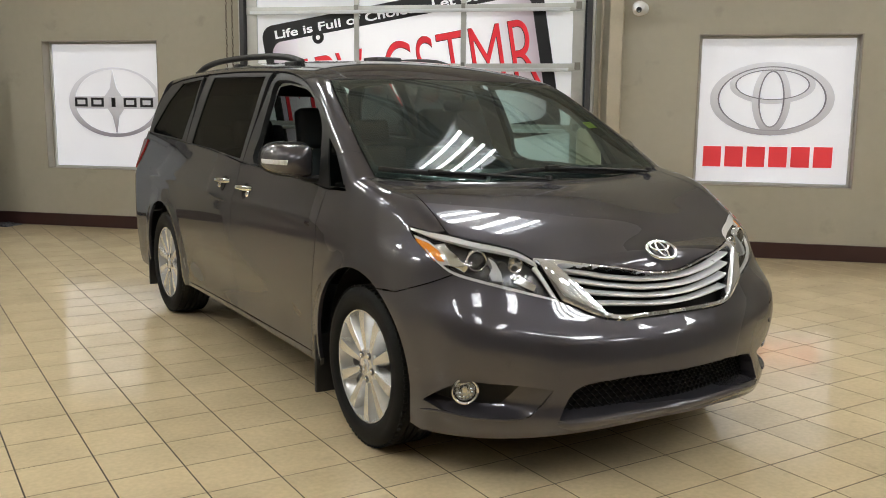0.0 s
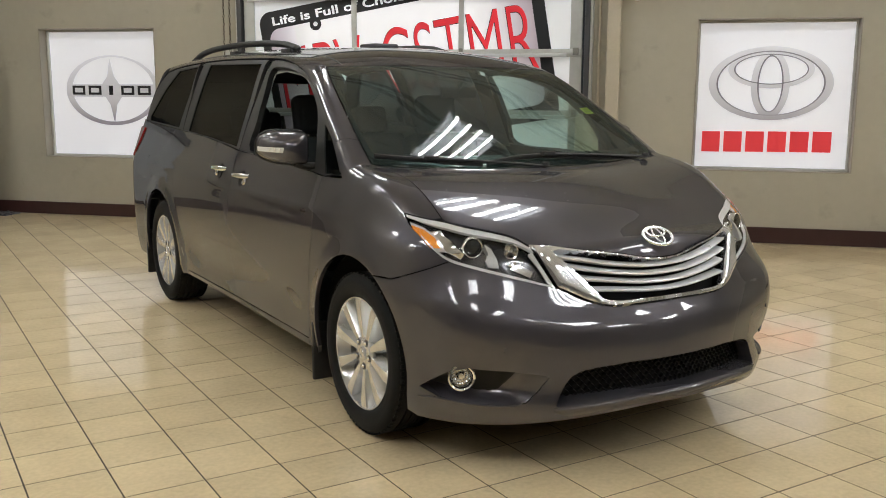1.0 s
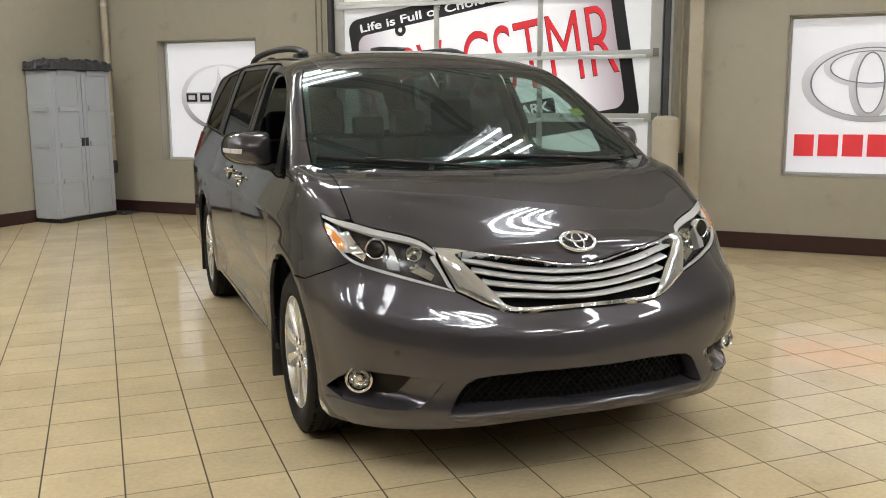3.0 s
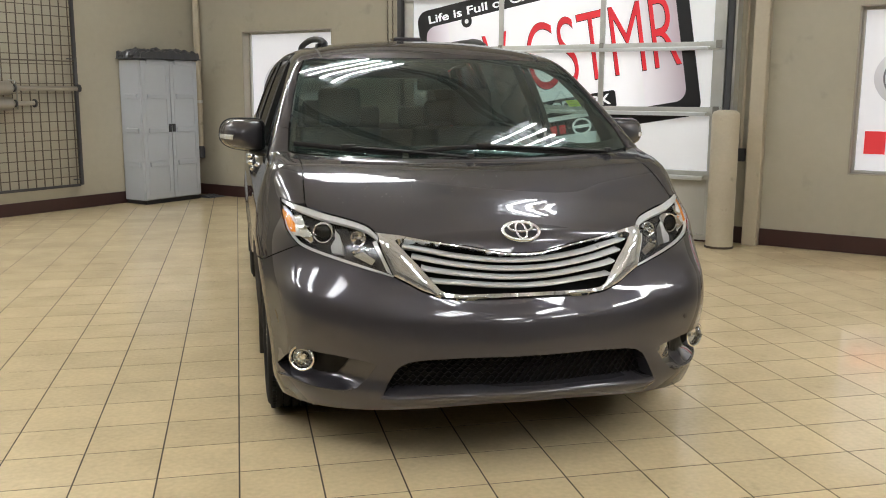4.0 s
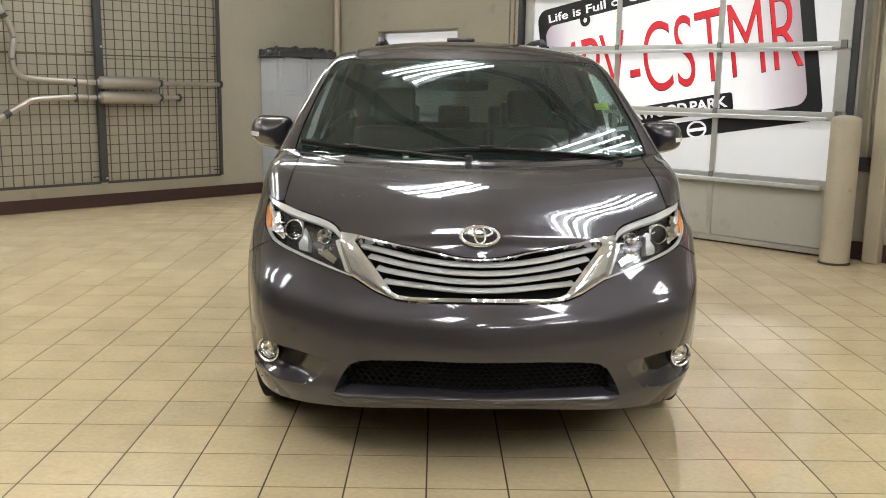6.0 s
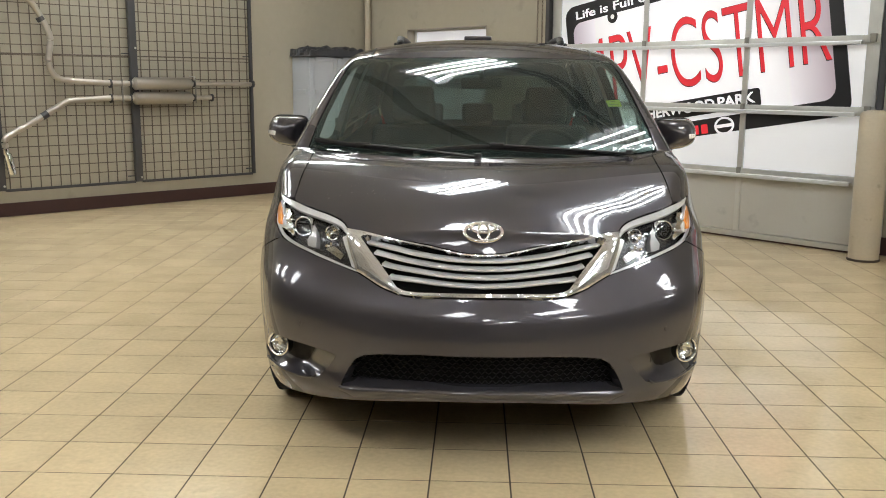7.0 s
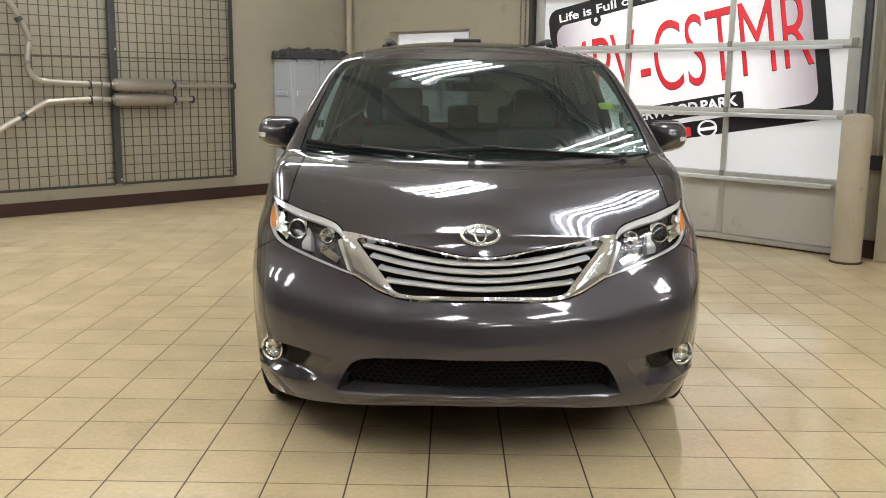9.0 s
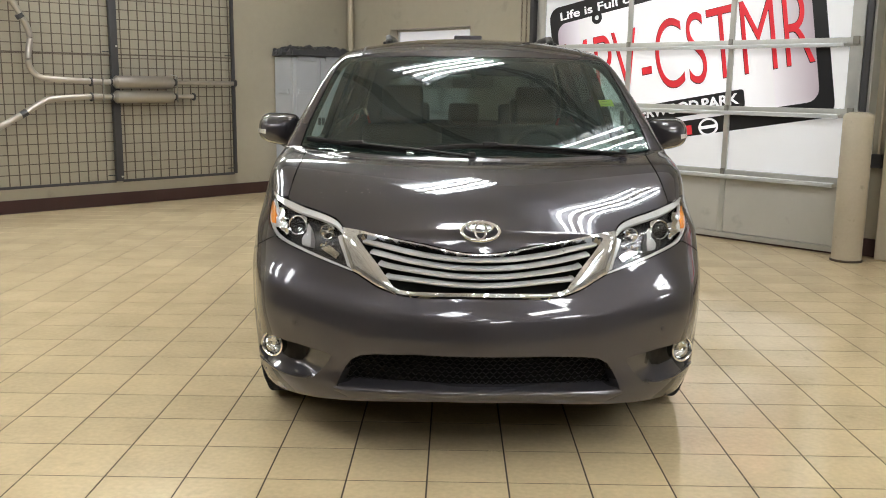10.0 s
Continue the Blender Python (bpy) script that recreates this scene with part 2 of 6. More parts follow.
def tube(pts, radius, sides=12, bm=None, closed=False, squash=(1, 1), up=(0, 0, 1)):
    """A pipe along points; radius is one number, or one for each point."""
    pts = [Vector(p) for p in pts]
    n = len(pts)
    rad = list(radius) if hasattr(radius, "__len__") else [radius] * n
    fresh = bmesh.new()
    rings = []
    ref = Vector(up)
    for i, p in enumerate(pts):
        a, b = (pts[i - 1], pts[(i + 1) % n]) if closed else (pts[max(i - 1, 0)], pts[min(i + 1, n - 1)])
        d = (b - a).normalized()
        side = d.cross(ref)
        if side.length < 1e-3:
            side = d.cross(Vector((1, 0, 0)))
        side.normalize()
        top = side.cross(d)
        rings.append([fresh.verts.new(p + rad[i] * (math.cos(2 * math.pi * k / sides) * side * squash[0] + math.sin(2 * math.pi * k / sides) * top * squash[1])) for k in range(sides)])
    for i in range(n if closed else n - 1):
        q = rings[(i + 1) % n]
        for k in range(sides):
            fresh.faces.new((rings[i][k], rings[i][(k + 1) % sides], q[(k + 1) % sides], q[k]))
    if not closed:
        fresh.faces.new(rings[0][::-1])
        fresh.faces.new(rings[-1])
    return join(bm, fresh)


def smooth_path(pts, n=8):
    """Catmull-Rom through the points."""
    P = [np.array(p, float) for p in pts]
    P = [2 * P[0] - P[1]] + P + [2 * P[-1] - P[-2]]
    out = []
    for i in range(1, len(P) - 2):
        for k in range(n):
            t = k / n
            a, b, c, d = P[i - 1:i + 3]
            out.append(.5 * (2 * b + (c - a) * t + (2 * a - 5 * b + 4 * c - d) * t * t + (3 * b - a - 3 * c + d) * t ** 3))
    out.append(P[-2])
    return np.array(out)


def lathe(profile, n=32, bm=None, m=None):
    """Turn (radius, height) pairs about z."""
    fresh = bmesh.new()
    rings = [[fresh.verts.new((r * math.cos(2 * math.pi * k / n), r * math.sin(2 * math.pi * k / n), h)) for k in range(n)] if r > 1e-6 else [fresh.verts.new((0, 0, h))] for r, h in profile]
    for a, b in zip(rings, rings[1:]):
        for k in range(n):
            j = (k + 1) % n
            f = [a[k % len(a)], a[j % len(a)], b[j % len(b)], b[k % len(b)]]
            f = [v for i, v in enumerate(f) if v not in f[:i]]
            if len(f) > 2:
                fresh.faces.new(f)
    if m is not None:
        fresh.transform(m)
    return join(bm, fresh)


def slab(pts, y0, y1, bm=None):
    """A flat outline in (x, z), given thickness in y."""
    fresh = bmesh.new()
    a = [fresh.verts.new((p[0], y0, p[1])) for p in pts]
    b = [fresh.verts.new((p[0], y1, p[1])) for p in pts]
    fresh.faces.new(a)
    fresh.faces.new(b[::-1])
    for i in range(len(pts)):
        j = (i + 1) % len(pts)
        fresh.faces.new((a[i], b[i], b[j], a[j]))
    return join(bm, fresh)


def oval(cx, cz, rx, rz, n=48):
    return [(cx + rx * math.cos(2 * math.pi * k / n), cz + rz * math.sin(2 * math.pi * k / n)) for k in range(n)]


def ring(outer, inner, y0, y1, bm=None):
    """A flat ring between two outlines of equally many points in (x, z)."""
    fresh = bmesh.new()
    n = len(outer)
    loops = [[fresh.verts.new((p[0], y, p[1])) for p in o] for o, y in ((outer, y0), (inner, y0), (outer, y1), (inner, y1))]
    for i in range(n):
        j = (i + 1) % n
        for a, b in ((0, 1), (2, 3), (0, 2), (1, 3)):
            fresh.faces.new((loops[a][i], loops[a][j], loops[b][j], loops[b][i]))
    return join(bm, fresh)


def lettering(text, size, m, mat, parent, name="lettering", width=None, depth=.002, shear=0.0, bold=0.0, fit_height=None, words=None):
    """Words as a mesh; m stands them at their lower left corner, reading along x, upright along y."""
    cu = bpy.data.curves.new(name, "FONT")
    cu.body, cu.size, cu.extrude, cu.shear, cu.offset = text, size, depth, shear, bold
    tmp = bpy.data.objects.new(name, cu)
    scene.collection.objects.link(tmp)
    me = bpy.data.meshes.new_from_object(tmp.evaluated_get(bpy.context.evaluated_depsgraph_get()))
    bpy.data.objects.remove(tmp)
    bpy.data.curves.remove(cu)
    xs = [v.co.x for v in me.vertices]
    ys = [v.co.y for v in me.vertices]
    k = width / (max(xs) - min(xs)) if width else 1.0
    ky = fit_height / (max(ys) - min(ys)) if fit_height else 1.0
    x0, y0 = min(xs), min(ys) if fit_height else 0.0
    for v in me.vertices:
        v.co.x, v.co.y = (v.co.x - x0) * k, (v.co.y - y0) * ky
    me.materials.clear()
    me.materials.append(mat)
    if words is None:
        ob = new(name, me)
        ob.parent = parent
        ob.matrix_local = m
        return ob
    # one object for each word (or letter), split where the gap across is wider than words
    whole = bmesh.new()
    whole.from_mesh(me)
    whole.faces.ensure_lookup_table()
    spans = sorted((min(v.co.x for v in f.verts), max(v.co.x for v in f.verts)) for f in whole.faces)
    cuts, reach = [], spans[0][1]
    for a, b in spans:
        if a > reach + words:
            cuts.append((a + reach) / 2)
        reach = max(reach, b)
    whole.free()
    edges = [-1e9] + cuts + [1e9]
    for a, b in zip(edges, edges[1:]):
        bm = bmesh.new()
        bm.from_mesh(me)
        bmesh.ops.delete(bm, geom=[v for v in bm.verts if not a < v.co.x < b], context="VERTS")
        part(name, bm, mat, parent, m=m)


ROOM = Matrix.Rotation(radians(-45), 4, "Z")      # the hall stands at 45 degrees to the tiles: x along the door wall, y into it

# ---- the hall ----
BACK, LEFT, RIGHT, NEAR, HIGH = 7.92, -6.5, 14.0, -13.0, 4.55
DOOR_L, DOOR_R, DOOR_TOP = -3.02, 0.62, 3.35
NICHES = {"west": (-5.625, -4.145, .675, 2.145), "east": (1.70, 3.185, .70, 2.165)}


def wall_back():
    b, e = BACK, BACK + .28
    bm = box(LEFT - .3, NICHES["west"][0], b, e, 0, HIGH)
    for u0, u1, z0, z1 in NICHES.values():
        box(u0, u1, b, e, 0, z0, bm=bm)
        box(u0, u1, b, e, z1, HIGH, bm=bm)
    box(NICHES["west"][1], DOOR_L, b, e, 0, HIGH, bm=bm)
    box(DOOR_L, DOOR_R, b, e, DOOR_TOP, HIGH, bm=bm)
    box(DOOR_R, NICHES["east"][0], b, e, 0, HIGH, bm=bm)
    box(NICHES["east"][1], RIGHT + .3, b, e, 0, HIGH, bm=bm)
    return bm


def setting(name, bm, mat, label, category):
    ob = part(name, bm, mat, None, label)
    ob.matrix_world = ROOM
    return tagged(ob, label, category, kind="structure")


setting("wall_north", wall_back(), WALL, "beige painted wall with two sign niches", "wall")
setting("wall_west", box(LEFT - .3, LEFT, NEAR - .3, BACK, 0, HIGH), WALL, "beige painted side wall behind wire grid panels", "wall")
# unseen walls closing the hall, coloured dark to dim the reflections
setting("wall_east", box(RIGHT, RIGHT + .3, NEAR - .3, BACK, 0, HIGH), UNSEEN_WALL, "plain unseen side wall, its beige darkened to dim reflections", "wall")
setting("wall_south", box(LEFT, RIGHT, NEAR - .3, NEAR, 0, HIGH), UNSEEN_WALL, "plain unseen wall opposite the door, its beige darkened to dim reflections", "wall")
bm = box(LEFT - .3, RIGHT + .3, NEAR - .3, BACK + .28, HIGH, HIGH + .2)
for k in range(41):
    box(LEFT, RIGHT, NEAR + .25 + k * .5, NEAR + .31 + k * .5, HIGH - .05, HIGH, bm=bm)
setting("ceiling", bm, CEIL, "grey ribbed steel ceiling", "ceiling")
# open-web joists under it, along the door wall
k = math.floor((BACK - .3 - 3.70) / 1.40)
while 3.70 + 1.40 * k > NEAR + .3:
    w = 3.70 + 1.40 * k
    bm = box(LEFT + .01, RIGHT - .01, w - .024, w + .024, HIGH - .27, HIGH - .235)
    box(LEFT + .01, RIGHT - .01, w - .024, w + .024, HIGH - .088, HIGH - .053, bm=bm)
    n = int((RIGHT - LEFT) / .45)
    tube([(LEFT + .02 + (RIGHT - LEFT - .04) * i / n, w, HIGH - (.24 if i % 2 else .085)) for i in range(n + 1)], .011, 5, bm=bm, up=(0, 1, 0))
    setting("ceiling_joist", bm, JOIST, "dark open-web steel joist under the ceiling", "joist")
    k -= 1

T = .016
bm = box(LEFT, LEFT + T, NEAR, BACK - T, .004, .148, .003)
setting("baseboard_1", bm, BASE, "dark brown rubber baseboard along the side wall", "baseboard")
bm = box(LEFT, DOOR_L - .12, BACK - T, BACK, .004, .148, .003)
setting("baseboard_2", bm, BASE, "dark brown rubber baseboard beside the door", "baseboard")
bm = box(DOOR_R + .02, .838, BACK - T, BACK, .004, .16, .003)
box(.978, RIGHT, BACK - T, BACK, .004, .16, .003, bm=bm)
setting("baseboard_3", bm, BASE, "dark brown rubber baseboard under the lit sign", "baseboard")


# ---- wall signs: lit acrylic panels set into niches ----
def frame_pieces(parent, u0, u1, z0, z1):
    d = BACK
    for a, b, c, e in ((u0, u0 + .012, z0, z1), (u1 - .012, u1, z0, z1), (u0 + .012, u1 - .012, z1 - .012, z1), (u0 + .012, u1 - .012, z0, z0 + .012)):
        part("frame", box(a + .001, b - .001, d - .004, d + .149, c + .001, e - .001, .002), NICHE, parent, "edge of the niche in wall colour darkened for shade")
    for a, b, c, e in ((u0 + .0125, u0 + .036, z0 + .0125, z1 - .0125), (u1 - .036, u1 - .0125, z0 + .0125, z1 - .0125), (u0 + .0365, u1 - .0365, z1 - .036, z1 - .0125), (u0 + .0365, u1 - .0365, z0 + .0125, z0 + .036)):
        part("inner_lip", box(a, b, d + .120, d + .1485, c, e, .002), NICHE_LIP, parent, "pale aluminium edge round the panel")
    part("panel", box(u0 + .002, u1 - .002, d + .150, d + .170, z0 + .002, z1 - .002), SIGN_WHITE, parent, "white glowing acrylic sheet")


def flat(parent, name, bm, mat, label=""):
    return part(name, bm, mat, parent, label)


u0, u1, z0, z1 = NICHES["east"]
sign = thing("wall_sign", "white back-lit sign with grey ovals over red blocks", "sign", ROOM)
frame_pieces(sign, *NICHES["east"])
y = BACK + .150
cu, cz = 2.412, 1.553


def tilt_ring(cx, cz, rx, rz, wx, wz, bm=None):
    return ring(oval(cx, cz, rx, rz), oval(cx, cz, rx - wx, rz - wz), y - .012, y - .001, bm)


flat(sign, "oval_ring", tilt_ring(cu, cz, .58, .356, .088, .052), LOGO_GREY, "silver-grey outer oval")
for a, b, c, d, e, f in ((cu, cz, .505, .312, .016, .010), (cu, cz + .135, .345, .146, .013, .009), (cu, cz - .005, .121, .275, .014, .014)):
    flat(sign, "bevel", ring(oval(a, b, c, d), oval(a, b, c - e, d - f), y - .0185, y - .0165), LOGO_DARK, "dark inner bevel")
flat(sign, "oval_ring", tilt_ring(cu, cz + .135, .40, .185, .066, .046), LOGO_GREY, "silver-grey flat oval")
flat(sign, "oval_ring", ring(oval(cu, cz - .01, .180, .33), oval(cu, cz - .005, .108, .262), y - .016, y - .003), LOGO_GREY, "silver-grey upright oval")
for k in range(6):
    w = 1.245 / 6
    a = 1.797 + k * w
    bar = slab([(a, .882 + .002 * k), (a + w - .035, .882 + .002 * k), (a + w - .035, 1.083 + .002 * k), (a, 1.083 + .002 * k)], y - .008, y - .001)
    flat(sign, "colour_block", bar, LOGO_RED, "bright red block")

u0, u1, z0, z1 = NICHES["west"]
sign = thing("wall_sign", "white back-lit sign with a grey ring and bar", "sign", ROOM)
frame_pieces(sign, *NICHES["west"])
cu, cz = -4.80, 1.45
flat(sign, "oval_ring", ring(oval(cu, cz, .600, .400), oval(cu + .010, cz + .008, .530, .366), y - .010, y - .001), LOGO_GREY, "silver-grey ring")
flat(sign, "blade", slab([(cu - .13, cz + .065), (cu - .055, cz + .16), (cu - .015, cz + .365), (cu + .03, cz + .16), (cu + .10, cz + .065)], y - .012, y - .002), LOGO_GREY)
flat(sign, "blade", slab([(cu - .10, cz - .065), (cu - .03, cz - .16), (cu + .015, cz - .365), (cu + .055, cz - .16), (cu + .13, cz - .065)], y - .012, y - .002), LOGO_GREY)
flat(sign, "bar", box(cu - .56, cu + .56, y - .018, y - .004, cz - .075, cz + .07, .004), LOGO_GREY, "grey bar across the ring")
for k in range(5):
    a = cu - .51 + k * .212
    wide = .165 if k != 2 else .05
    a += 0 if k != 2 else .055
    o = [(a, cz - .052), (a + wide, cz - .052), (a + wide, cz + .052), (a, cz + .052)]
    i = [(a + .03, cz - .026), (a + wide - .03, cz - .026), (a + wide - .03, cz + .026), (a + .03, cz + .026)]
    flat(sign, "block", ring(o, i, y - .022, y - .0185) if k != 2 else slab(o, y - .022, y - .0185), SIGN_BLACK, "black block on the bar")

# ---- the overhead door ----
door = thing("overhead_door", "closed sectional door with steel rails and translucent white panes", "garage door", ROOM)
D = 7.78
RAILS = [.635, 1.235, 1.84, 2.425, 3.02]
STILES = [-2.93, -1.755, -.615, .545]
for z in RAILS:
    part("rail", box(-2.99, .605, D, D + .05, z - .035, z + .040, .004), STEEL, door, "galvanised steel rail", smooth=True)
    strut = slab([(0, .004), (-.058, .002), (-.060, -.004), (-.060, -.028), (-.050, -.034), (-.048, -.030), (-.054, -.024), (-.054, -.006), (0, -.004)], -2.92, .46)
    strut.transform(Matrix(((0, 1, 0, 0), (1, 0, 0, D), (0, 0, 1, z - .008), (0, 0, 0, 1))))
    part("strut", strut, BRIGHT_STEEL, door, "bright steel strut along the rail")
LEVELS = [0.07] + RAILS
for lo, hi in zip(LEVELS, LEVELS[1:]):
    a, b = lo + (.041 if lo > .1 else .0), hi - .036
    for k, u in enumerate(STILES):
        half = .028 if 0 < k < 3 else .058
        part("stile", box(u - half, u + half, D + .004, D + .048, a, b, .003), STEEL, door)
        if 0 < k < 3 or k == 3:
            h = .02 if k < 3 else .028
            part("hinge", box(u - h, u + h, D - .018, D - .001, hi - .02, hi + .05, .004), OLD_STEEL, door, "dull steel hinge plate")
    for u, v in zip(STILES, STILES[1:]):
        p, q = u + (.029 if u > -2.9 else .059), v - (.029 if v < .5 else .059)
        if lo < .1:
            part("panel", box(p, q, D + .012, D + .040, a + .004, b - .001), DOOR_GREY, door, "flat grey steel panel")
        else:
            part("pane", box(p, q, D + .022, D + .034, a + .001, b - .001), PANE, door, "white translucent pane")
part("bottom_seal", box(-2.99, .605, D + .006, D + .044, .004, .020), BASE, door, "dirty rubber seal")
part("bottom_rail", box(-2.99, .605, D - .004, D + .05, .0205, .068, .003), STEEL, door, "scuffed steel bottom rail")
for u in (-3.025, .655):
    part("track", box(u - .025, u + .025, D - .05, D + .06, .01, DOOR_TOP + .05, .004), DARK_STEEL, door, "dark steel track")
    # the raised horizontal run, hung from the joists
    rail = smooth_path([(u, D - .03, 3.36), (u, D - .03, 3.72), (u, D - .09, 3.96), (u, D - .28, 4.09), (u, D - .52, 4.115), (u, 6.2, 4.115), (u, 4.62, 4.11)], 5)
    part("track_run", tube(rail, .028, 8, squash=(.7, 1.0)), BRIGHT_STEEL, door, "bright galvanised overhead track", smooth=True)
    for w in (4.70, 5.95):
        part("hanger", box(u - .016, u + .016, w - .016, w + .016, 4.10, HIGH - .06), BRIGHT_STEEL, door)
    part("brace", tube([(u, 5.95, 4.12), (u - .30, 5.95, HIGH - .06)], .014, 6), BRIGHT_STEEL, door)
    part("jamb", box(u - .05 if u < 0 else u + .026, u - .026 if u < 0 else u + .05, D - .02, D + .138, .01, DOOR_TOP + .05, .003), STEEL, door)

# the printed plate picture on the panes
banner = thing("door_banner", "tilted plate-shaped print with red letters on the white panes", "banner", ROOM @ Matrix.Translation((-2.56, D + .020, .62)) @ Matrix.Rotation(radians(-9.6), 4, "Y"))
W_, H_ = 3.03, 1.62


def rounded(x0, x1, z0, z1, r, n=6):
    out = []
    for cx, cz, a in ((x1 - r, z0 + r, -90), (x1 - r, z1 - r, 0), (x0 + r, z1 - r, 90), (x0 + r, z0 + r, 180)):
        out += [(cx + r * math.cos(radians(a + 90 * k / n)), cz + r * math.sin(radians(a + 90 * k / n))) for k in range(n + 1)]
    return out


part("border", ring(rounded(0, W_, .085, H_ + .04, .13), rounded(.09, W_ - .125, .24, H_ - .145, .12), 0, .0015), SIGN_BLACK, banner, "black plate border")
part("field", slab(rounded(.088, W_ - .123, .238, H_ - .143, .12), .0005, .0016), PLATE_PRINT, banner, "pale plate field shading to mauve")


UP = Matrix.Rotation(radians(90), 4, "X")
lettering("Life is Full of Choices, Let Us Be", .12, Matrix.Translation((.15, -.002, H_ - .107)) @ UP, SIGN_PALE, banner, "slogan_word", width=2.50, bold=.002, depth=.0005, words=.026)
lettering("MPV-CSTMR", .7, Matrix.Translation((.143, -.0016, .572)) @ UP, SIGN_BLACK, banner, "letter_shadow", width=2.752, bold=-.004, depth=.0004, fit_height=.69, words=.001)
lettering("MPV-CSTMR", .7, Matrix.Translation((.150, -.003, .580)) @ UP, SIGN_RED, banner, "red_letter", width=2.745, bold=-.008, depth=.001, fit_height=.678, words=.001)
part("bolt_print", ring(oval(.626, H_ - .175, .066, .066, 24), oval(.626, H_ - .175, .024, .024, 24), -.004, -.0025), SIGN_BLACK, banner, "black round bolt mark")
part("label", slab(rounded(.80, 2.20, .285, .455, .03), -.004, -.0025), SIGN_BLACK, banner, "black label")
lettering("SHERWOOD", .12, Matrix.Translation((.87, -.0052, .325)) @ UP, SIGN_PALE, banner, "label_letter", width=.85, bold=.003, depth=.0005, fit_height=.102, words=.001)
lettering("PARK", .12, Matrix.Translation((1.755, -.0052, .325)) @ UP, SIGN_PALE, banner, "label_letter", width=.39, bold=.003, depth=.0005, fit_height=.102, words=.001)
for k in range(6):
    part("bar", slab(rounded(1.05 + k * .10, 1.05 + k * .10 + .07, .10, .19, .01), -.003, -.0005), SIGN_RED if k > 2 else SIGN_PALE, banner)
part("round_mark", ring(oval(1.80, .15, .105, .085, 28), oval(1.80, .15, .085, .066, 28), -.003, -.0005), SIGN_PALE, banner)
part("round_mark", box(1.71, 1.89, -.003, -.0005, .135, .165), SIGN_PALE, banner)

# ---- posts, conduits and fittings on the walls ----
post = thing("wall_post", "square beige painted post standing beside the door", "post", ROOM)
part("shaft", box(.842, .974, BACK - .115, BACK - .001, .002, HIGH - .002, .012, segments=3), POST_PAINT, post, smooth=True)
pipe = thing("conduit", "thin beige conduit running up the wall by the door", "conduit", ROOM)
part("tube", tube([(.765, BACK - .018, .9), (.765, BACK - .018, HIGH - .01)], .013), POST_PAINT, pipe, smooth=True)
part("switch_box", box(.72, .81, BACK - .06, BACK - .002, .78, .90, .006), DARK_STEEL, pipe, "dark grey junction box")
bollard = thing("bollard", "stout beige painted steel bollard with a domed top", "bollard", ROOM @ Matrix.Translation((.70, 7.575, 0)))
part("pipe", lathe([(.0, .006), (.122, .006), (.122, 1.195), (.121, 1.20), (0, 1.20)], 40), POST_PAINT, bollard, "scuffed beige pipe", smooth=True)
part("domed_cap", lathe([(.0, 1.2005), (.1225, 1.2005), (.1225, 1.205), (.118, 1.228), (.10, 1.247), (.06, 1.258), (0, 1.262)], 40), POST_PAINT, bollard, smooth=True)
part("foot_ring", lathe([(.0, .001), (.130, .001), (.131, .012), (.1235, .020), (.1235, .005), (0, .005)], 40), GROUT, bollard, "dirty seal round the foot", smooth=True)
drain = thing("wall_pipe", "beige drain pipe strapped in the corner of the hall", "pipe", ROOM @ Matrix.Translation((-6.385, BACK - .065, 0)))
part("tube", tube([(0, 0, .55), (0, 0, HIGH - .01)], .042, 16), POST_PAINT, drain, smooth=True)
for z in (1.25, 2.6):
    part("strap", tube([(0, 0, z - .02), (0, 0, z + .02)], .047, 16), STEEL, drain, "metal strap", smooth=True)
part("foot", lathe([(0, .50), (.05, .50), (.055, .62), (.043, .66), (0, .66)], 20), DARK_STEEL, drain, "dark lower coupling", smooth=True)

cam_dome = thing("security_camera", "small white security camera on the wall", "camera", ROOM @ Matrix.Translation((1.15, BACK, 2.41)) @ Matrix.Scale(1.3, 4))
part("mount", lathe([(0, 0), (.045, 0), (.045, .03), (.02, .04), (.02, .10), (0, .10)], 20, m=Matrix.Rotation(radians(90), 4, "X")), WHITE, cam_dome, smooth=True)
part("housing", lathe([(0, -.055), (.03, -.05), (.05, -.02), (.052, .02), (.04, .045), (0, .05)], 24, m=Matrix.Translation((-.02, -.13, -.01)) @ Matrix.Rotation(radians(70), 4, "X")), WHITE, cam_dome, smooth=True)
part("lens", lathe([(0, .0), (.02, 0), (.02, .012), (0, .014)], 16, m=Matrix.Translation((-.022, -.178, -.026)) @ Matrix.Rotation(radians(70), 4, "X")), BLACK_GLOSS, cam_dome, "black lens")

chain = thing("hoist_chain", "rusty hand chain hanging beside the door", "chain", ROOM @ Matrix.Translation((-3.21, BACK - .10, 0)))
for side in (-.035, .035):
    links = bmesh.new()
    for k in range(70):
        z = 1.75 + k * .045
        links = tube([(side + (.008 if k % 2 else 0) * math.cos(a), (0 if k % 2 else .008) * math.cos(a), z + .026 * math.sin(a)) for a in np.linspace(0, 2 * math.pi, 9)[:-1]], .0035, 5, bm=links, closed=True)
    part("strand", links, WIRE, chain)
part("keeper", box(-.06, .06, .02, .098, 1.82, 1.90, .006), STEEL, chain, "steel chain keeper")


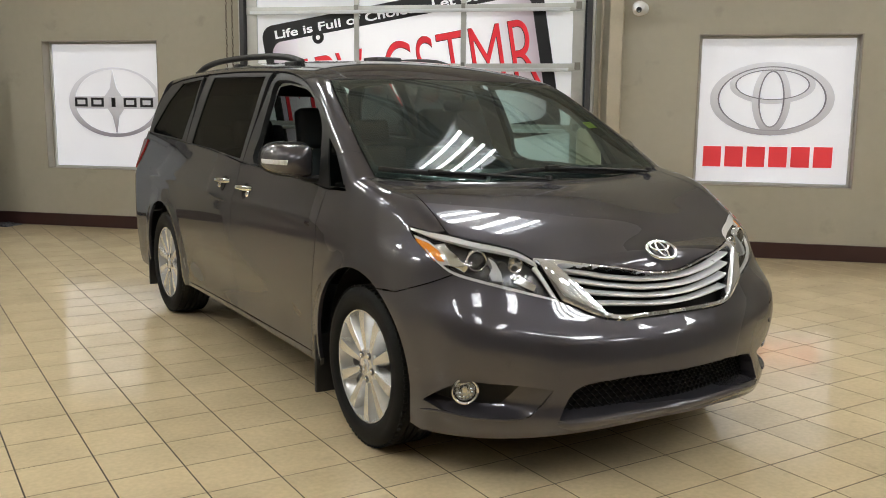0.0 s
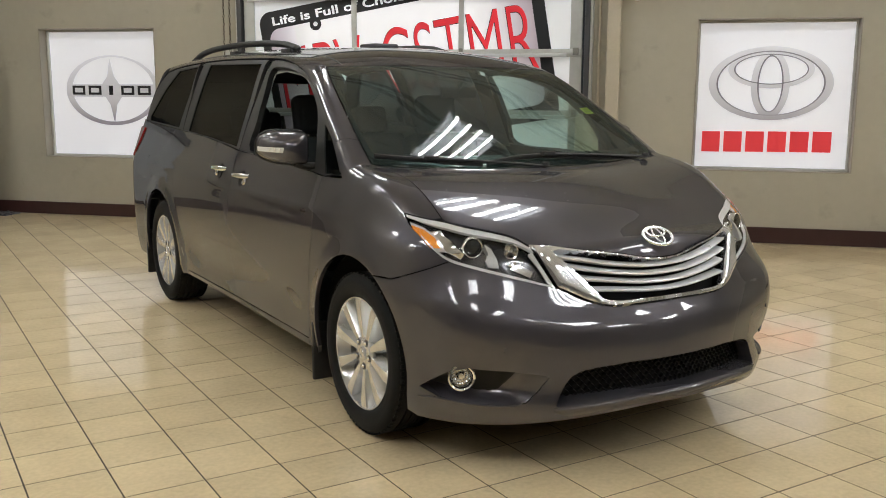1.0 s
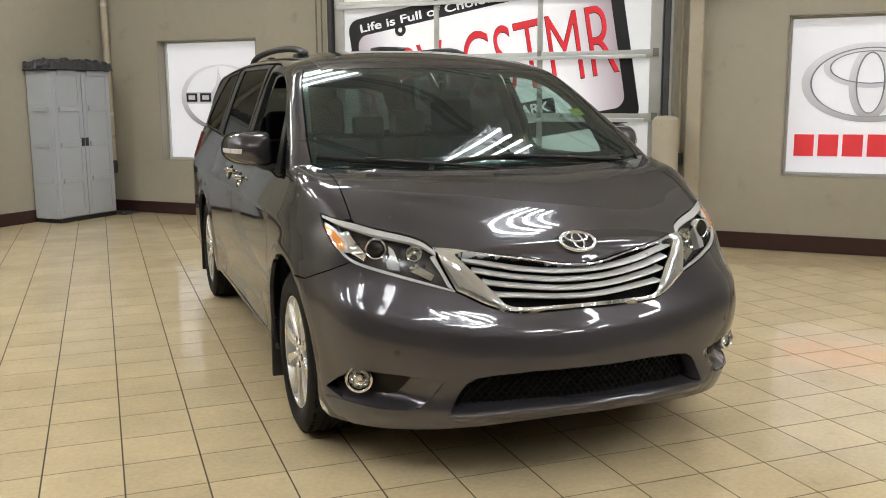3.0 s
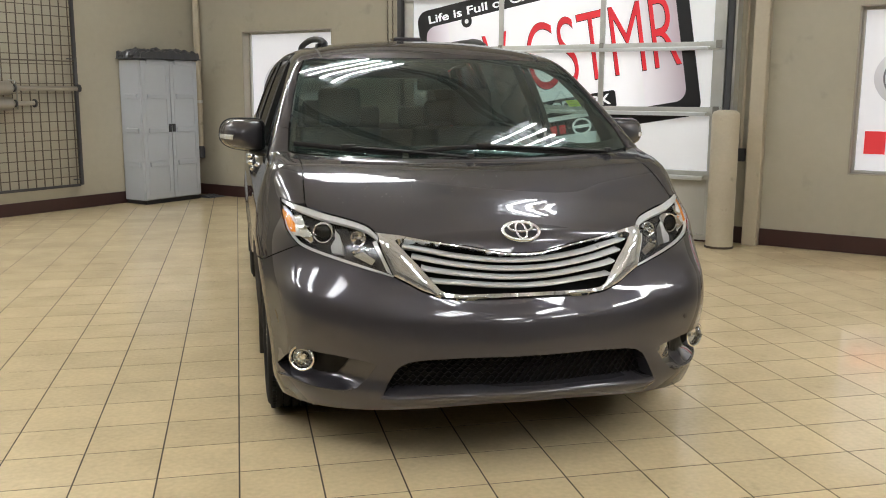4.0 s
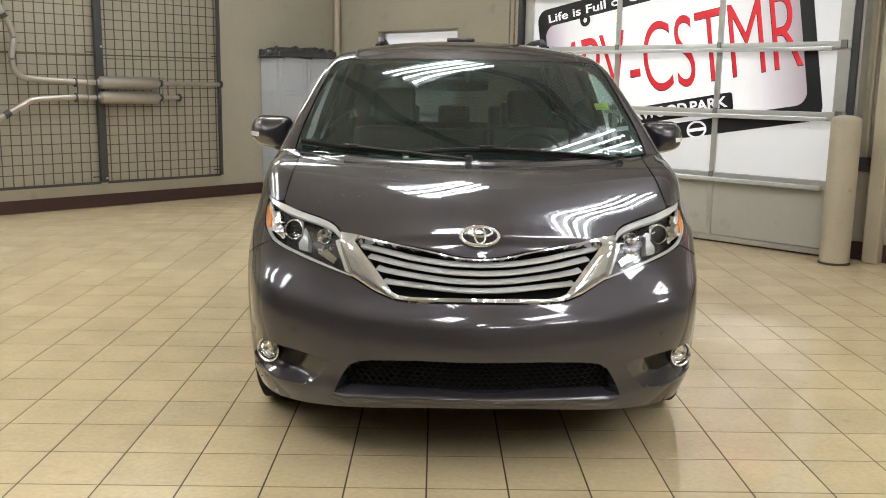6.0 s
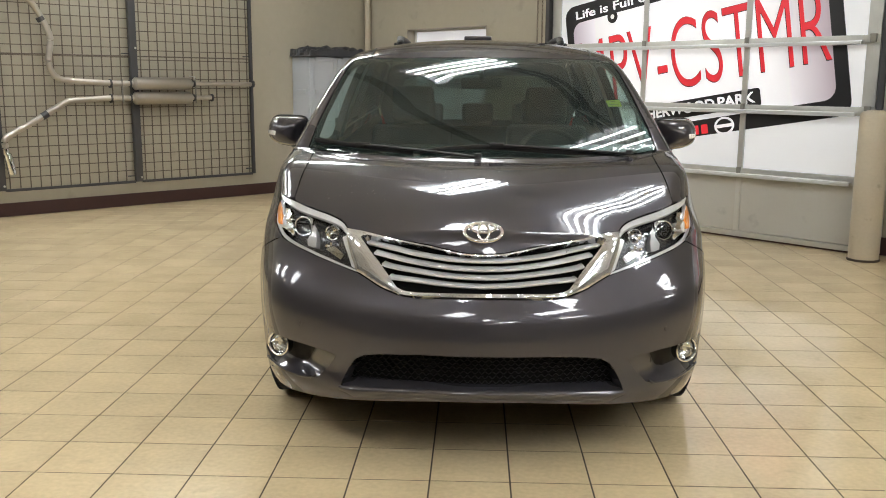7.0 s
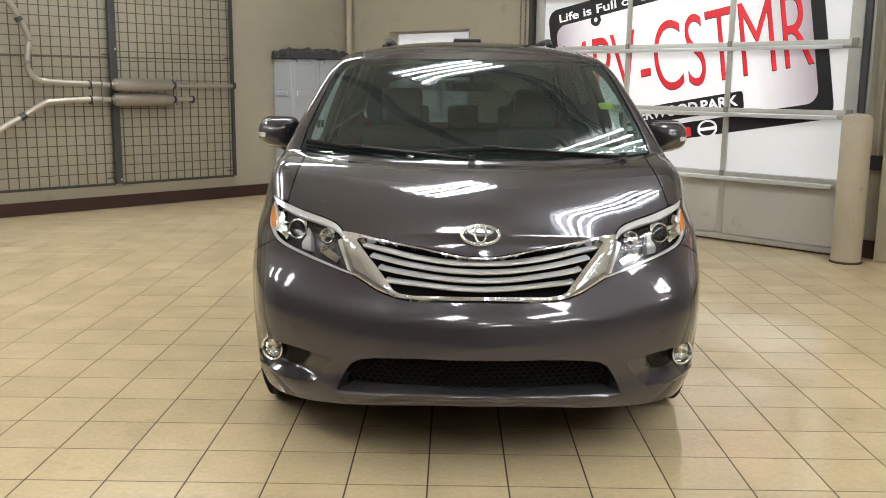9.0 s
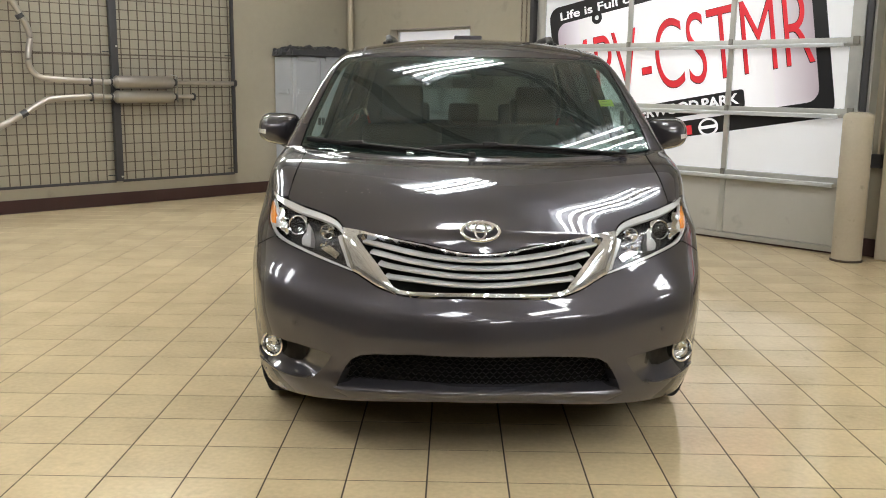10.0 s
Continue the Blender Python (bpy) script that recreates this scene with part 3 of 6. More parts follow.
# ---- fluorescent fittings ----
def fitting():
    lamp = thing("ceiling_light", "hanging white fluorescent fitting with four bare tubes", "light", group="ceiling lights")
    part("tray", slab([(-.33, .02), (-.30, .07), (.30, .07), (.33, .02), (.325, .015), (.29, .06), (-.29, .06), (-.325, .015)], -.62, .62), TRAY, lamp, "grey reflector tray")
    part("centre_cover", box(-.05, .05, -.58, .58, .026, .0595, .006), WHITE, lamp, "white cover over the ballast")
    for k in range(4):
        part("tube", tube([(-.225 + .15 * k, -.59, 0.022), (-.225 + .15 * k, .59, 0.022)], .019, 8), TUBE, lamp, "lit white tube")
    for a in (-.5, .5):
        part("wire", tube([(0, a, .07), (0, a, HIGH - 4.15 - .05)], .003, 5), STEEL, lamp)
    return lamp


first = fitting()
# row 4.65 follows reflections; the outer lamps at 1.8 are added for brightness
spots = [(u, w) for w in (4.65, 1.8, -1.2) for u in (-5.82, -3.55, -1.27, 1.0, 3.3, 5.6, 7.9) if w != 1.8 or abs(u - 1.0) > 3]
first.matrix_world = ROOM @ Matrix.Translation((*spots[0], 4.15))
for u, w in spots[1:]:
    copy_thing(first, ROOM @ Matrix.Translation((u, w, 4.15)))


# ---- the van's outer shape: car coordinates x across, s back from the front axle, z up ----
def table(pts, soft):
    """A curve through (v, value) pairs: monotone cubic, then softened over a length."""
    P = np.array(pts, float)
    x, y = P[:, 0], P[:, 1]
    h = np.diff(x)
    d = np.diff(y) / h
    m = np.zeros(len(x))
    m[0], m[-1] = d[0], d[-1]
    for i in range(1, len(x) - 1):
        if d[i - 1] * d[i] > 0:
            w1, w2 = 2 * h[i] + h[i - 1], h[i] + 2 * h[i - 1]
            m[i] = (w1 + w2) / (w1 / d[i - 1] + w2 / d[i])
    v = np.arange(x[0] - .2, x[-1] + .2, .001)
    q = np.clip(v, x[0], x[-1])
    i = np.clip(np.searchsorted(x, q) - 1, 0, len(x) - 2)
    t = (q - x[i]) / h[i]
    f = ((1 + 2 * t) * (1 - t) ** 2 * y[i] + t * (1 - t) ** 2 * h[i] * m[i]
         + t * t * (3 - 2 * t) * y[i + 1] + t * t * (t - 1) * h[i] * m[i + 1])
    f = f + np.where(v < x[0], (v - x[0]) * m[0], 0) + np.where(v > x[-1], (v - x[-1]) * m[-1], 0)
    k = np.arange(-int(3 * soft / .001), int(3 * soft / .001) + 1) * .001
    w = np.exp(-(k / soft) ** 2 / 2)
    pad = len(k) // 2
    f = np.convolve(np.pad(f, pad, mode="reflect", reflect_type="odd"), w / w.sum(), mode="valid")
    return v, f


def curve(v, tab):
    return np.interp(v, *tab)


def smax(a, b, k):
    h = np.maximum(k - np.abs(a - b), 0) / k
    return np.maximum(a, b) + h * h * k / 4


WIDTH = table([(0.1, .88), (.18, .925), (.26, .955), (.38, .968), (.55, .978), (.72, .985), (.86, .985), (.96, .972), (1.05, .945), (1.12, .922),
         (1.3, .862), (1.5, .785), (1.62, .730), (1.75, .655), (1.9, .55)], 0.035)
NOSE = table([(0.1, -.90), (.20, -.935), (.28, -.962), (.36, -.945), (.5, -.936), (.575, -.922), (.66, -.872), (.74, -.832), (.82, -.797), (.9, -.765),
        (.97, -.70), (1.05, -.55), (1.2, -.3), (1.8, .2)], 0.012)
TAIL = table([(.1, 4.0), (.3, 4.10), (.5, 4.12), (.62, 4.10), (.9, 4.06), (1.15, 4.0), (1.4, 3.90), (1.6, 3.80), (1.8, 3.62)], 0.04)

SCREENLINE = table([(-1.6, -1.25), (-.6, -.45), (-.1, -.072), (0, 0), (.1, .068), (.2, .1305), (.3, .1895), (.4, .2465), (.5, .3035), (.6, .360), (.7, .414), (.8, .4615), (.9, .5035), (1.0, .540), (1.2, .602), (1.6, .70)], 0.03)
HOODLINE = table([(-1.0, .770), (-.8, .887), (-.67, .936), (-.6, .961), (-.5, .994), (-.4, 1.026), (-.29, 1.060), (-.18, 1.088), (-.06, 1.112), (.1, 1.140), (.4, 1.19)], 0.03)


def bump(v, a, b, soft):
    """1 between a and b, falling smoothly to 0 outside."""
    t = np.clip(np.minimum(v - a, b - v) / soft + .5, 0, 1)
    return t * t * (3 - 2 * t)


def body(x, s, z):
    """Below zero inside the van's skin, above zero outside, roughly in metres."""
    x = np.abs(x)
    w = curve(z, WIDTH)
    # arches flared a little over the wheels
    for c in (0.0, 3.03):
        r = np.hypot(s - c, z - .36)
        w = w + .010 * bump(r, .30, .47, .10) * bump(z, .1, .9, .2)
    # the waist between the arches, drawn in above the sill
    w = w - .018 * bump(s, .62, 2.40, .5) * np.exp(-((z - .42) / .13) ** 2)
    w = w + .006 * np.exp(-((z - .93) / .03) ** 2) * bump(s, .2, 3.9, .6)
    cheek = np.clip((x - .40) / .46, 0, 1) ** 2
    nose, tail = curve(z - .085 * cheek * np.exp(-((z - .67) / .11) ** 2), NOSE), curve(z, TAIL)
    front = np.maximum(.3 - s, 0) / (.3 - nose)
    rear = np.maximum(s - 3.6, 0) / (tail - 3.6)
    g = ((x / w) ** 1.5 + front ** 5 + rear ** 5 - 1) * w / 1.5
    # full corners at the bumper's height, the shoulder drawn in over the headlamps
    g = g - .055 * np.exp(-((x - .80) / .16) ** 2 - ((s + .66) / .22) ** 2 - ((z - .56) / .15) ** 2)
    g = g + .034 * np.exp(-((s + .27) / .20) ** 2 - ((z - .96) / .09) ** 2) * np.clip((x - .6) / .2, 0, 1)
    rise = np.minimum(s - .12 * x * x, 1.5)
    glass_z = 1.115 + curve(rise, SCREENLINE)
    roof_z = 1.742 - .022 * np.minimum(s - 2.5, 0) ** 2 - .03 * np.maximum(s - 2.5, 0) ** 2 - .06 * (x / .65) ** 2.4
    hood_z = curve(s, HOODLINE) + (.005 - .36 * np.maximum(-.08 - s, 0) ** 1.7) * (x / .8) ** 2
    # a shallow roll across the hood before the nose, and its low crown
    middle = np.exp(-(x / .26) ** 2)
    roll = -(.0080 + .0045 * middle) * (1 - np.tanh((s + .555) / .090)) + .0110 * middle * (1 - np.tanh((s + .72) / .090))
    hood_z = hood_z + roll * np.clip((.80 - x) / .25, 0, 1) + .009 * np.exp(-(x / .3) ** 2) * bump(s, -.62, -.10, .28)
    # the hood's rear edge turned up a little before the cowl
    rear_edge = -.06 + .2 * x * x
    hood_z = hood_z + .0115 * np.clip((s - rear_edge + .06) / .06, 0, 1) ** 2 * np.clip((rear_edge + .014 - s) / .012, 0, 1) * np.clip((.72 - x) / .15, 0, 1)
    top = smax(-smax(-glass_z, -roof_z, .05), hood_z, .005)
    return smax(g, z - top, .05)


def shoot(eye, way, near=0.0, far=4.0, steps=160):
    """Where rays (n x 3) first enter the body; nan where they miss."""
    eye, way = np.broadcast_arrays(np.asarray(eye, float), np.asarray(way, float))
    n = len(eye)
    lo, hi, got = np.full(n, np.nan), np.full(n, np.nan), np.zeros(n, bool)
    last = np.full(n, near)
    for d in np.linspace(near, far, steps):
        p = eye + d * way
        hit = (body(*p.T) < 0) & ~got
        lo[hit], hi[hit] = last[hit], d
        got |= hit
        last[:] = d
    for _ in range(26):
        mid = (lo + hi) / 2
        inside = body(*(eye + np.nan_to_num(mid)[:, None] * way).T) < 0
        hi, lo = np.where(inside, mid, hi), np.where(inside, lo, mid)
    return eye + ((lo + hi) / 2)[:, None] * way


def normal(p):
    e = 4e-3
    p = np.asarray(p, float)
    g = np.stack([body(*(p + e * a).T) - body(*(p - e * a).T) for a in np.eye(3)], 1)
    return g / np.linalg.norm(g, axis=1)[:, None]


# ---- skin panels, cut from that shape ----
from mathutils.geometry import delaunay_2d_cdt


class Cast:
    """A way of laying a flat outline onto the body: fwd gives rays for flat points, inv the flat point of a place."""
    def __init__(self, fwd, inv):
        self.fwd, self.inv = fwd, inv

    def __call__(self, uv):
        e, d = self.fwd(np.asarray(uv, float))
        return shoot(e, d)


def side_cast(g):
    return Cast(lambda q: (np.stack([np.full(len(q), g * 1.7), q[:, 0], q[:, 1]], 1), np.tile([-g, 0., 0.], (len(q), 1))), lambda p: p[:, 1:3].copy())


def round_cast(cs, sign, R=.95, reach=2.6):
    """Rays towards an upright axis at s = cs; the front if sign is -1, the tail if +1."""
    def fwd(q):
        a = q[:, 0] / R
        d = np.stack([np.sin(a), sign * np.cos(a), 0 * a], 1)
        return np.stack([0 * a, 0 * a + cs, q[:, 1]], 1) + reach * d, -d
    return Cast(fwd, lambda p: np.stack([R * np.arctan2(p[:, 0], sign * (p[:, 1] - cs)), p[:, 2]], 1))


def hood_fwd(q):
    a = q[:, 1] / .9
    d = np.stack([0 * a, -np.cos(a), np.sin(a)], 1)
    return np.stack([q[:, 0], 0 * a + .35, 0 * a + .5], 1) + 2.2 * d, -d


def wrap_fwd(q):
    a = q[:, 1] / .8
    d = np.stack([np.sin(a), 0 * a, np.cos(a)], 1)
    return np.stack([0 * a, q[:, 0], 0 * a + .85], 1) + 2.0 * d, -d


FRONT, REAR_ = round_cast(.35, -1), round_cast(3.1, 1)
HOOD_ = Cast(hood_fwd, lambda p: np.stack([p[:, 0], .9 * np.arctan2(p[:, 2] - .5, .35 - p[:, 1])], 1))
WRAP = Cast(wrap_fwd, lambda p: np.stack([p[:, 1], .8 * np.arctan2(p[:, 0], p[:, 2] - .85)], 1))
TOP = Cast(lambda q: (np.stack([q[:, 0], q[:, 1], np.full(len(q), 2.4)], 1), np.tile([0., 0., -1.], (len(q), 1))), lambda p: p[:, :2].copy())


def slant_cast(g, up=35):
    """Rays from beside and above."""
    c, n = math.cos(radians(up)), math.sin(radians(up))
    d = np.array([-g * c, 0., -n])
    return Cast(lambda q: (np.stack([-g * n * q[:, 1], q[:, 0], c * q[:, 1]], 1) - 2.6 * d, np.tile(d, (len(q), 1))), lambda p: np.stack([p[:, 1], c * p[:, 2] - n * g * p[:, 0]], 1))


SLANT = {-1: slant_cast(-1), 1: slant_cast(1)}
SIDE = {-1: side_cast(-1), 1: side_cast(1)}


def flip(pts, g):
    """Points given for the right half (x as a positive width), set on side g."""
    p = np.array(pts, float)
    p[:, 0] *= g
    return p


def spread(pts, step, closed=True):
    """The outline with points at even steps."""
    P = np.asarray(pts, float)
    if closed:
        P = np.vstack([P, P[:1]])
    out = []
    for a, b in zip(P, P[1:]):
        n = max(1, int(np.ceil(np.linalg.norm(b - a) / step)))
        out += [a + (b - a) * k / n for k in range(n)]
    if not closed:
        out.append(P[-1])
    return np.array(out)


def inside(q, loop):
    x, y = q[:, 0], q[:, 1]
    res = np.zeros(len(q), bool)
    for (ax, ay), (bx, by) in zip(loop, np.roll(loop, -1, 0)):
        c = (ay > y) != (by > y)
        if ay != by:
            res ^= c & (x < (bx - ax) * (y - ay) / (by - ay) + ax)
    return res


def shrink(loop, d):
    """Move an outline inwards by d."""
    area = .5 * np.sum(loop[:, 0] * np.roll(loop[:, 1], -1) - np.roll(loop[:, 0], -1) * loop[:, 1])
    t = np.roll(loop, -1, 0) - np.roll(loop, 1, 0)
    t /= np.maximum(np.linalg.norm(t, axis=1)[:, None], 1e-9)
    n = np.stack([-t[:, 1], t[:, 0]], 1) * (1 if area > 0 else -1)
    return loop + d * n


def skin(name, cast, loop, mat, parent, label="", h=.035, gap=.002, lip=.018, lift=0.0, holes=(), hole_lip=None, level=None):
    """A panel of the body within a loop of 3D points, less its holes, with its edges turned in."""
    loops = [shrink(spread(cast.inv(np.asarray(loop, float)), h * .6), gap)]
    loops += [shrink(spread(cast.inv(np.asarray(o, float)), h * .5), -gap) for o in holes]
    lo, hi = loops[0].min(0), loops[0].max(0)
    gx, gy = np.meshgrid(np.arange(lo[0] + h / 2, hi[0], h), np.arange(lo[1] + h / 2, hi[1], h))
    gx[1::2] += h / 2
    inner = np.stack([gx.ravel(), gy.ravel()], 1)
    keep = inside(inner, loops[0])
    for o in loops[1:]:
        keep &= ~inside(inner, o)
    inner = inner[keep]
    rim = np.vstack(loops)
    if len(inner):
        far = np.min(np.hypot(inner[:, None, 0] - rim[None, :, 0], inner[:, None, 1] - rim[None, :, 1]), 1) > h * .42
        inner = inner[far]
    pts = np.vstack([rim, inner])
    edges, base = [], 0
    for o in loops:
        edges += [(base + i, base + (i + 1) % len(o)) for i in range(len(o))]
        base += len(o)
    v2, _, tri, *_ = delaunay_2d_cdt([Vector(p) for p in pts], edges, [], 0, 1e-6)
    v2 = np.array([tuple(v) for v in v2])
    cen = np.array([v2[list(t)].mean(0) for t in tri])
    ok = inside(cen, loops[0])
    for o in loops[1:]:
        ok &= ~inside(cen, o)
    P = cast(v2)
    bad = np.isnan(P[:, 0])
    N = np.nan_to_num(normal(np.nan_to_num(P)))
    if level is not None:
        P = level(P, N)
        # normals of the changed surface
        N0, N = N, np.zeros_like(N)
        for t, good in zip(tri, ok):
            if good and not bad[list(t)].any():
                a, b, c = (P[i] for i in t)
                n = np.cross(b - a, c - a)
                n = n if np.dot(n, N0[t[0]]) > 0 else -n
                for i in t:
                    N[i] += n
        size = np.linalg.norm(N, axis=1)[:, None]
        N = np.where(size > 1e-12, N / np.maximum(size, 1e-12), N0)
    P = P + lift * N
    verts, nors, faces = list(P), list(N), []
    for t, good in zip(tri, ok):
        if not good or bad[list(t)].any():
            continue
        a, b, c = (P[i] for i in t)
        t = list(t)
        if np.dot(np.cross(b - a, c - a), N[t[0]]) < 0:
            t.reverse()
        faces.append(t)
    # turned-in edges
    use = {}
    for t in faces:
        for a, b in zip(t, t[1:] + t[:1]):
            use[(a, b)] = use.get((a, b), 0) + 1
    for a, b in [e for e in use if (e[1], e[0]) not in use]:
        d = lip
        if hole_lip is not None and not _on(v2[a], loops[0]):
            d = hole_lip
        out = np.cross(P[b] - P[a], N[a])
        out /= max(np.linalg.norm(out), 1e-9)
        n = len(verts)
        verts += [P[a], P[b], P[b] - d * N[b], P[a] - d * N[a]]
        nors += [out] * 4
        faces.append([n + 1, n, n + 3, n + 2])
    me = to_mesh(name, verts, faces, mat)
    me.normals_split_custom_set_from_vertices([tuple(v) for v in nors])
    return part(name, me, mat, parent, label)


def _on(p, loop):
    return np.min(np.hypot(*(loop - p).T)) < 1e-4


def mirrored(right):
    """A closed outline, symmetric about x = 0, from its right half given top to bottom (x, s, z with x >= 0)."""
    r = np.array(right, float)
    return np.vstack([flip(r, -1), flip(r, 1)[::-1]])


def lay(cast, pts, n=6):
    """3D points of a smooth line laid on the body; pts are 3D points near it."""
    return cast(smooth_path(cast.inv(np.asarray(pts, float)), n))


def arch(c, a0, a1, g, r=.400, n=26):
    """The wheel arch's edge about an axle at s = c, by angles from the rear over the top to the front."""
    q = [(c + r * math.cos(radians(a)), .375 + r * 1.02 * math.sin(radians(a))) for a in np.linspace(a0, a1, n)]
    return SIDE[g](np.array(q))


# ---- the minivan ----
van = thing("minivan", "dark grey metallic minivan with chrome grille, parked on the tiles", "car", pose(2.585, 1.335, 0, 0, 0, .35))


def s3(g, pts, cast=None):
    """(s, z) points laid on the side g."""
    return SIDE[g](np.array(pts, float))


def front_pts(g, pts):
    """(x, z) points laid on the nose from ahead."""
    q = np.array(pts, float)
    return shoot(np.stack([g * q[:, 0], np.full(len(q), -2.5), q[:, 1]], 1), np.tile([0., 1., 0.], (len(q), 1)))


LAMP_TOP = [(.872, -.25, .990), (.797, -.395, .973), (.718, -.467, .950), (.632, -.54, .928), (.582, -.592, .909), (.548, -.652, .880)]
LAMP_IN = [(.548, -.652, .880), (.522, -.69, .81), (.49, -.728, .733)]
LAMP_LOW = [(.49, -.728, .733), (.60, -.665, .764), (.70, -.604, .792), (.82, -.497, .830)]
LAMP_OUT = [(.82, -.497, .830), (.862, -.43, .875), (.885, -.378, .915), (.890, -.305, .952), (.872, -.25, .990)]
HOOD_SIDE = [(.797, -.395, .973), (.790, -.25, 1.03), (.784, -.10, 1.08), (.79, .075, 1.12)]
HOOD_LIP = [(.548, .882), (.46, .875), (.36, .864), (.223, .847), (.16, .836), (.113, .827), (.06, .820), (0, .818)]
CHROME_LOW = [(.49, .731), (.44, .706), (.397, .684), (.35, .668), (.31, .659), (.23, .655), (0, .660)]
BUMPER_SEAM = [(.82, -.497, .830), (.89, -.42, .789), (.956, -.29, .738)]
COWL = [(.79, .075, 1.12), (.55, .0, 1.11), (.3, -.045, 1.11), (0, -.06, 1.11)]

# hood
lamp_top = lay(FRONT, LAMP_TOP[1:])
hood_side = lay(TOP, HOOD_SIDE)
hood_lip = front_pts(1, smooth_path(HOOD_LIP, 4))
cowl = lay(TOP, COWL)
half = np.vstack([cowl[::-1], hood_side[::-1][1:], lamp_top[1:], hood_lip[1:]])
hood = skin("hood", HOOD_, mirrored(half), PAINT, van, h=.022, gap=.0022)
rng = random.Random(11)
beads = bmesh.new()
drops = np.array([(rng.gauss(-.38, .22), rng.gauss(-.22, .16)) for k in range(150)])
drops = drops[(np.abs(drops[:, 0]) < .72) & (drops[:, 1] > -.48) & (drops[:, 1] < -.10)]
for q in TOP(drops):
    r = .0011 + .0016 * rng.random() ** 2
    lathe([(0, r * .6), (r * .7, r * .4), (r, -r * .2)], 6, bm=beads, m=Matrix.Translation(q))
part("water_bead", beads, WATER, hood, "scattered clear water beads", smooth=True)["kind"] = "stuff"

# black cowl under the wipers
GLASS_LOW = [(.826, .140), (.70, .085), (.55, .045), (.3, .005), (0, -.012)]
GLASS_SIDE = [(.826, .140), (.812, .279), (.795, .38), (.764, .567), (.728, .75), (.690, .880)]
GLASS_TOP = [(.690, .880), (.60, .872), (.4, .860), (0, .845)]


def top_pts(pts, n=6):
    return TOP(smooth_path(np.array(pts, float), n))


glass_low, glass_side, glass_top = top_pts(GLASS_LOW), top_pts(GLASS_SIDE), top_pts(GLASS_TOP)
PILLAR_FOOT = TOP(np.array([(.811, .285)]))
skin("cowl_panel", TOP, mirrored(np.vstack([cowl[::-1], glass_low[1:]])), BLACK_PLASTIC, van, "black plastic cowl under the wipers", lift=-.006)
skin("windshield", TOP, mirrored(np.vstack([glass_top[::-1], glass_side[::-1][1:], glass_low[1:]])), SCREEN_GLASS, van, "green-tinted windshield glass", h=.04, gap=.004, lip=.004)

# grille
chrome_low = front_pts(1, smooth_path(CHROME_LOW, 4))
lamp_in = lay(FRONT, LAMP_IN)
outer = mirrored(np.vstack([hood_lip[::-1], lamp_in[1:], chrome_low[1:]]))
INNER = [(0, .806), (.06, .808), (.113, .815), (.16, .824), (.223, .836), (.36, .853), (.455, .862), (.475, .858), (.455, .838), (.40, .778), (.36, .730), (.325, .688), (.300, .678), (.25, .674), (0, .678)]
inner = mirrored(front_pts(1, INNER))
rims = np.vstack([spread(outer, .006), spread(inner, .006)])


def swell(P, N):
    """Rounded across its width."""
    d = np.min(np.linalg.norm(P[:, None] - rims[None], axis=2), 1)
    t = np.clip(d / .030, 0, 1)
    return P + N * (.003 + .016 * np.sqrt(1 - (1 - t) ** 2))[:, None]


grille = skin("grille_surround", FRONT, outer, SURROUND, van, "bright chrome grille surround", h=.011, gap=.003, lip=.03, level=swell, holes=[inner], hole_lip=.045)
# a black sheet gives the shade behind the bars
skin("grille_back", FRONT, inner, DARK_VOID, grille, "black sheet for the shade behind the bars", h=.04, gap=-.02, lip=.0, lift=-.055)
for zc, zm, xe, ze in ((.797, .824, .455, .850), (.767, .793, .425, .812), (.737, .760, .392, .772), (.707, .724, .355, .728)):
    line = front_pts(1, smooth_path([(0, zc), (.12, zc + .003), (.26, (zc + zm) / 2 + .004), (.36, zm + (ze - zm) * .35), (xe, ze)], 6))
    line = np.vstack([flip(line, -1)[::-1], line[1:]])
    nor = normal(line)
    verts, faces = [], []
    for p, n in zip(line, nor):
        up = np.array([0, 0, 1.]) - n * n[2]
        up /= np.linalg.norm(up)
        wide = .0150
        prof = [(-.034, .0105), (-.030, .0125), (.000, -.002), (.003, -.006), (.000, -.0095), (-.034, -.006)]
        verts += [p + n * a + up * (b * wide / .0125) for a, b in prof]
    for i in range(len(line) - 1):
        for k in range(6):
            j = (k + 1) % 6
            faces.append((i * 6 + k, i * 6 + j, i * 6 + 6 + j, i * 6 + 6 + k))
    bm = bmesh.new()
    me = to_mesh("slat", verts, faces, SATIN)
    bm.from_mesh(me)
    part("slat", bm, SATIN, grille, "satin silver bar", smooth=True)


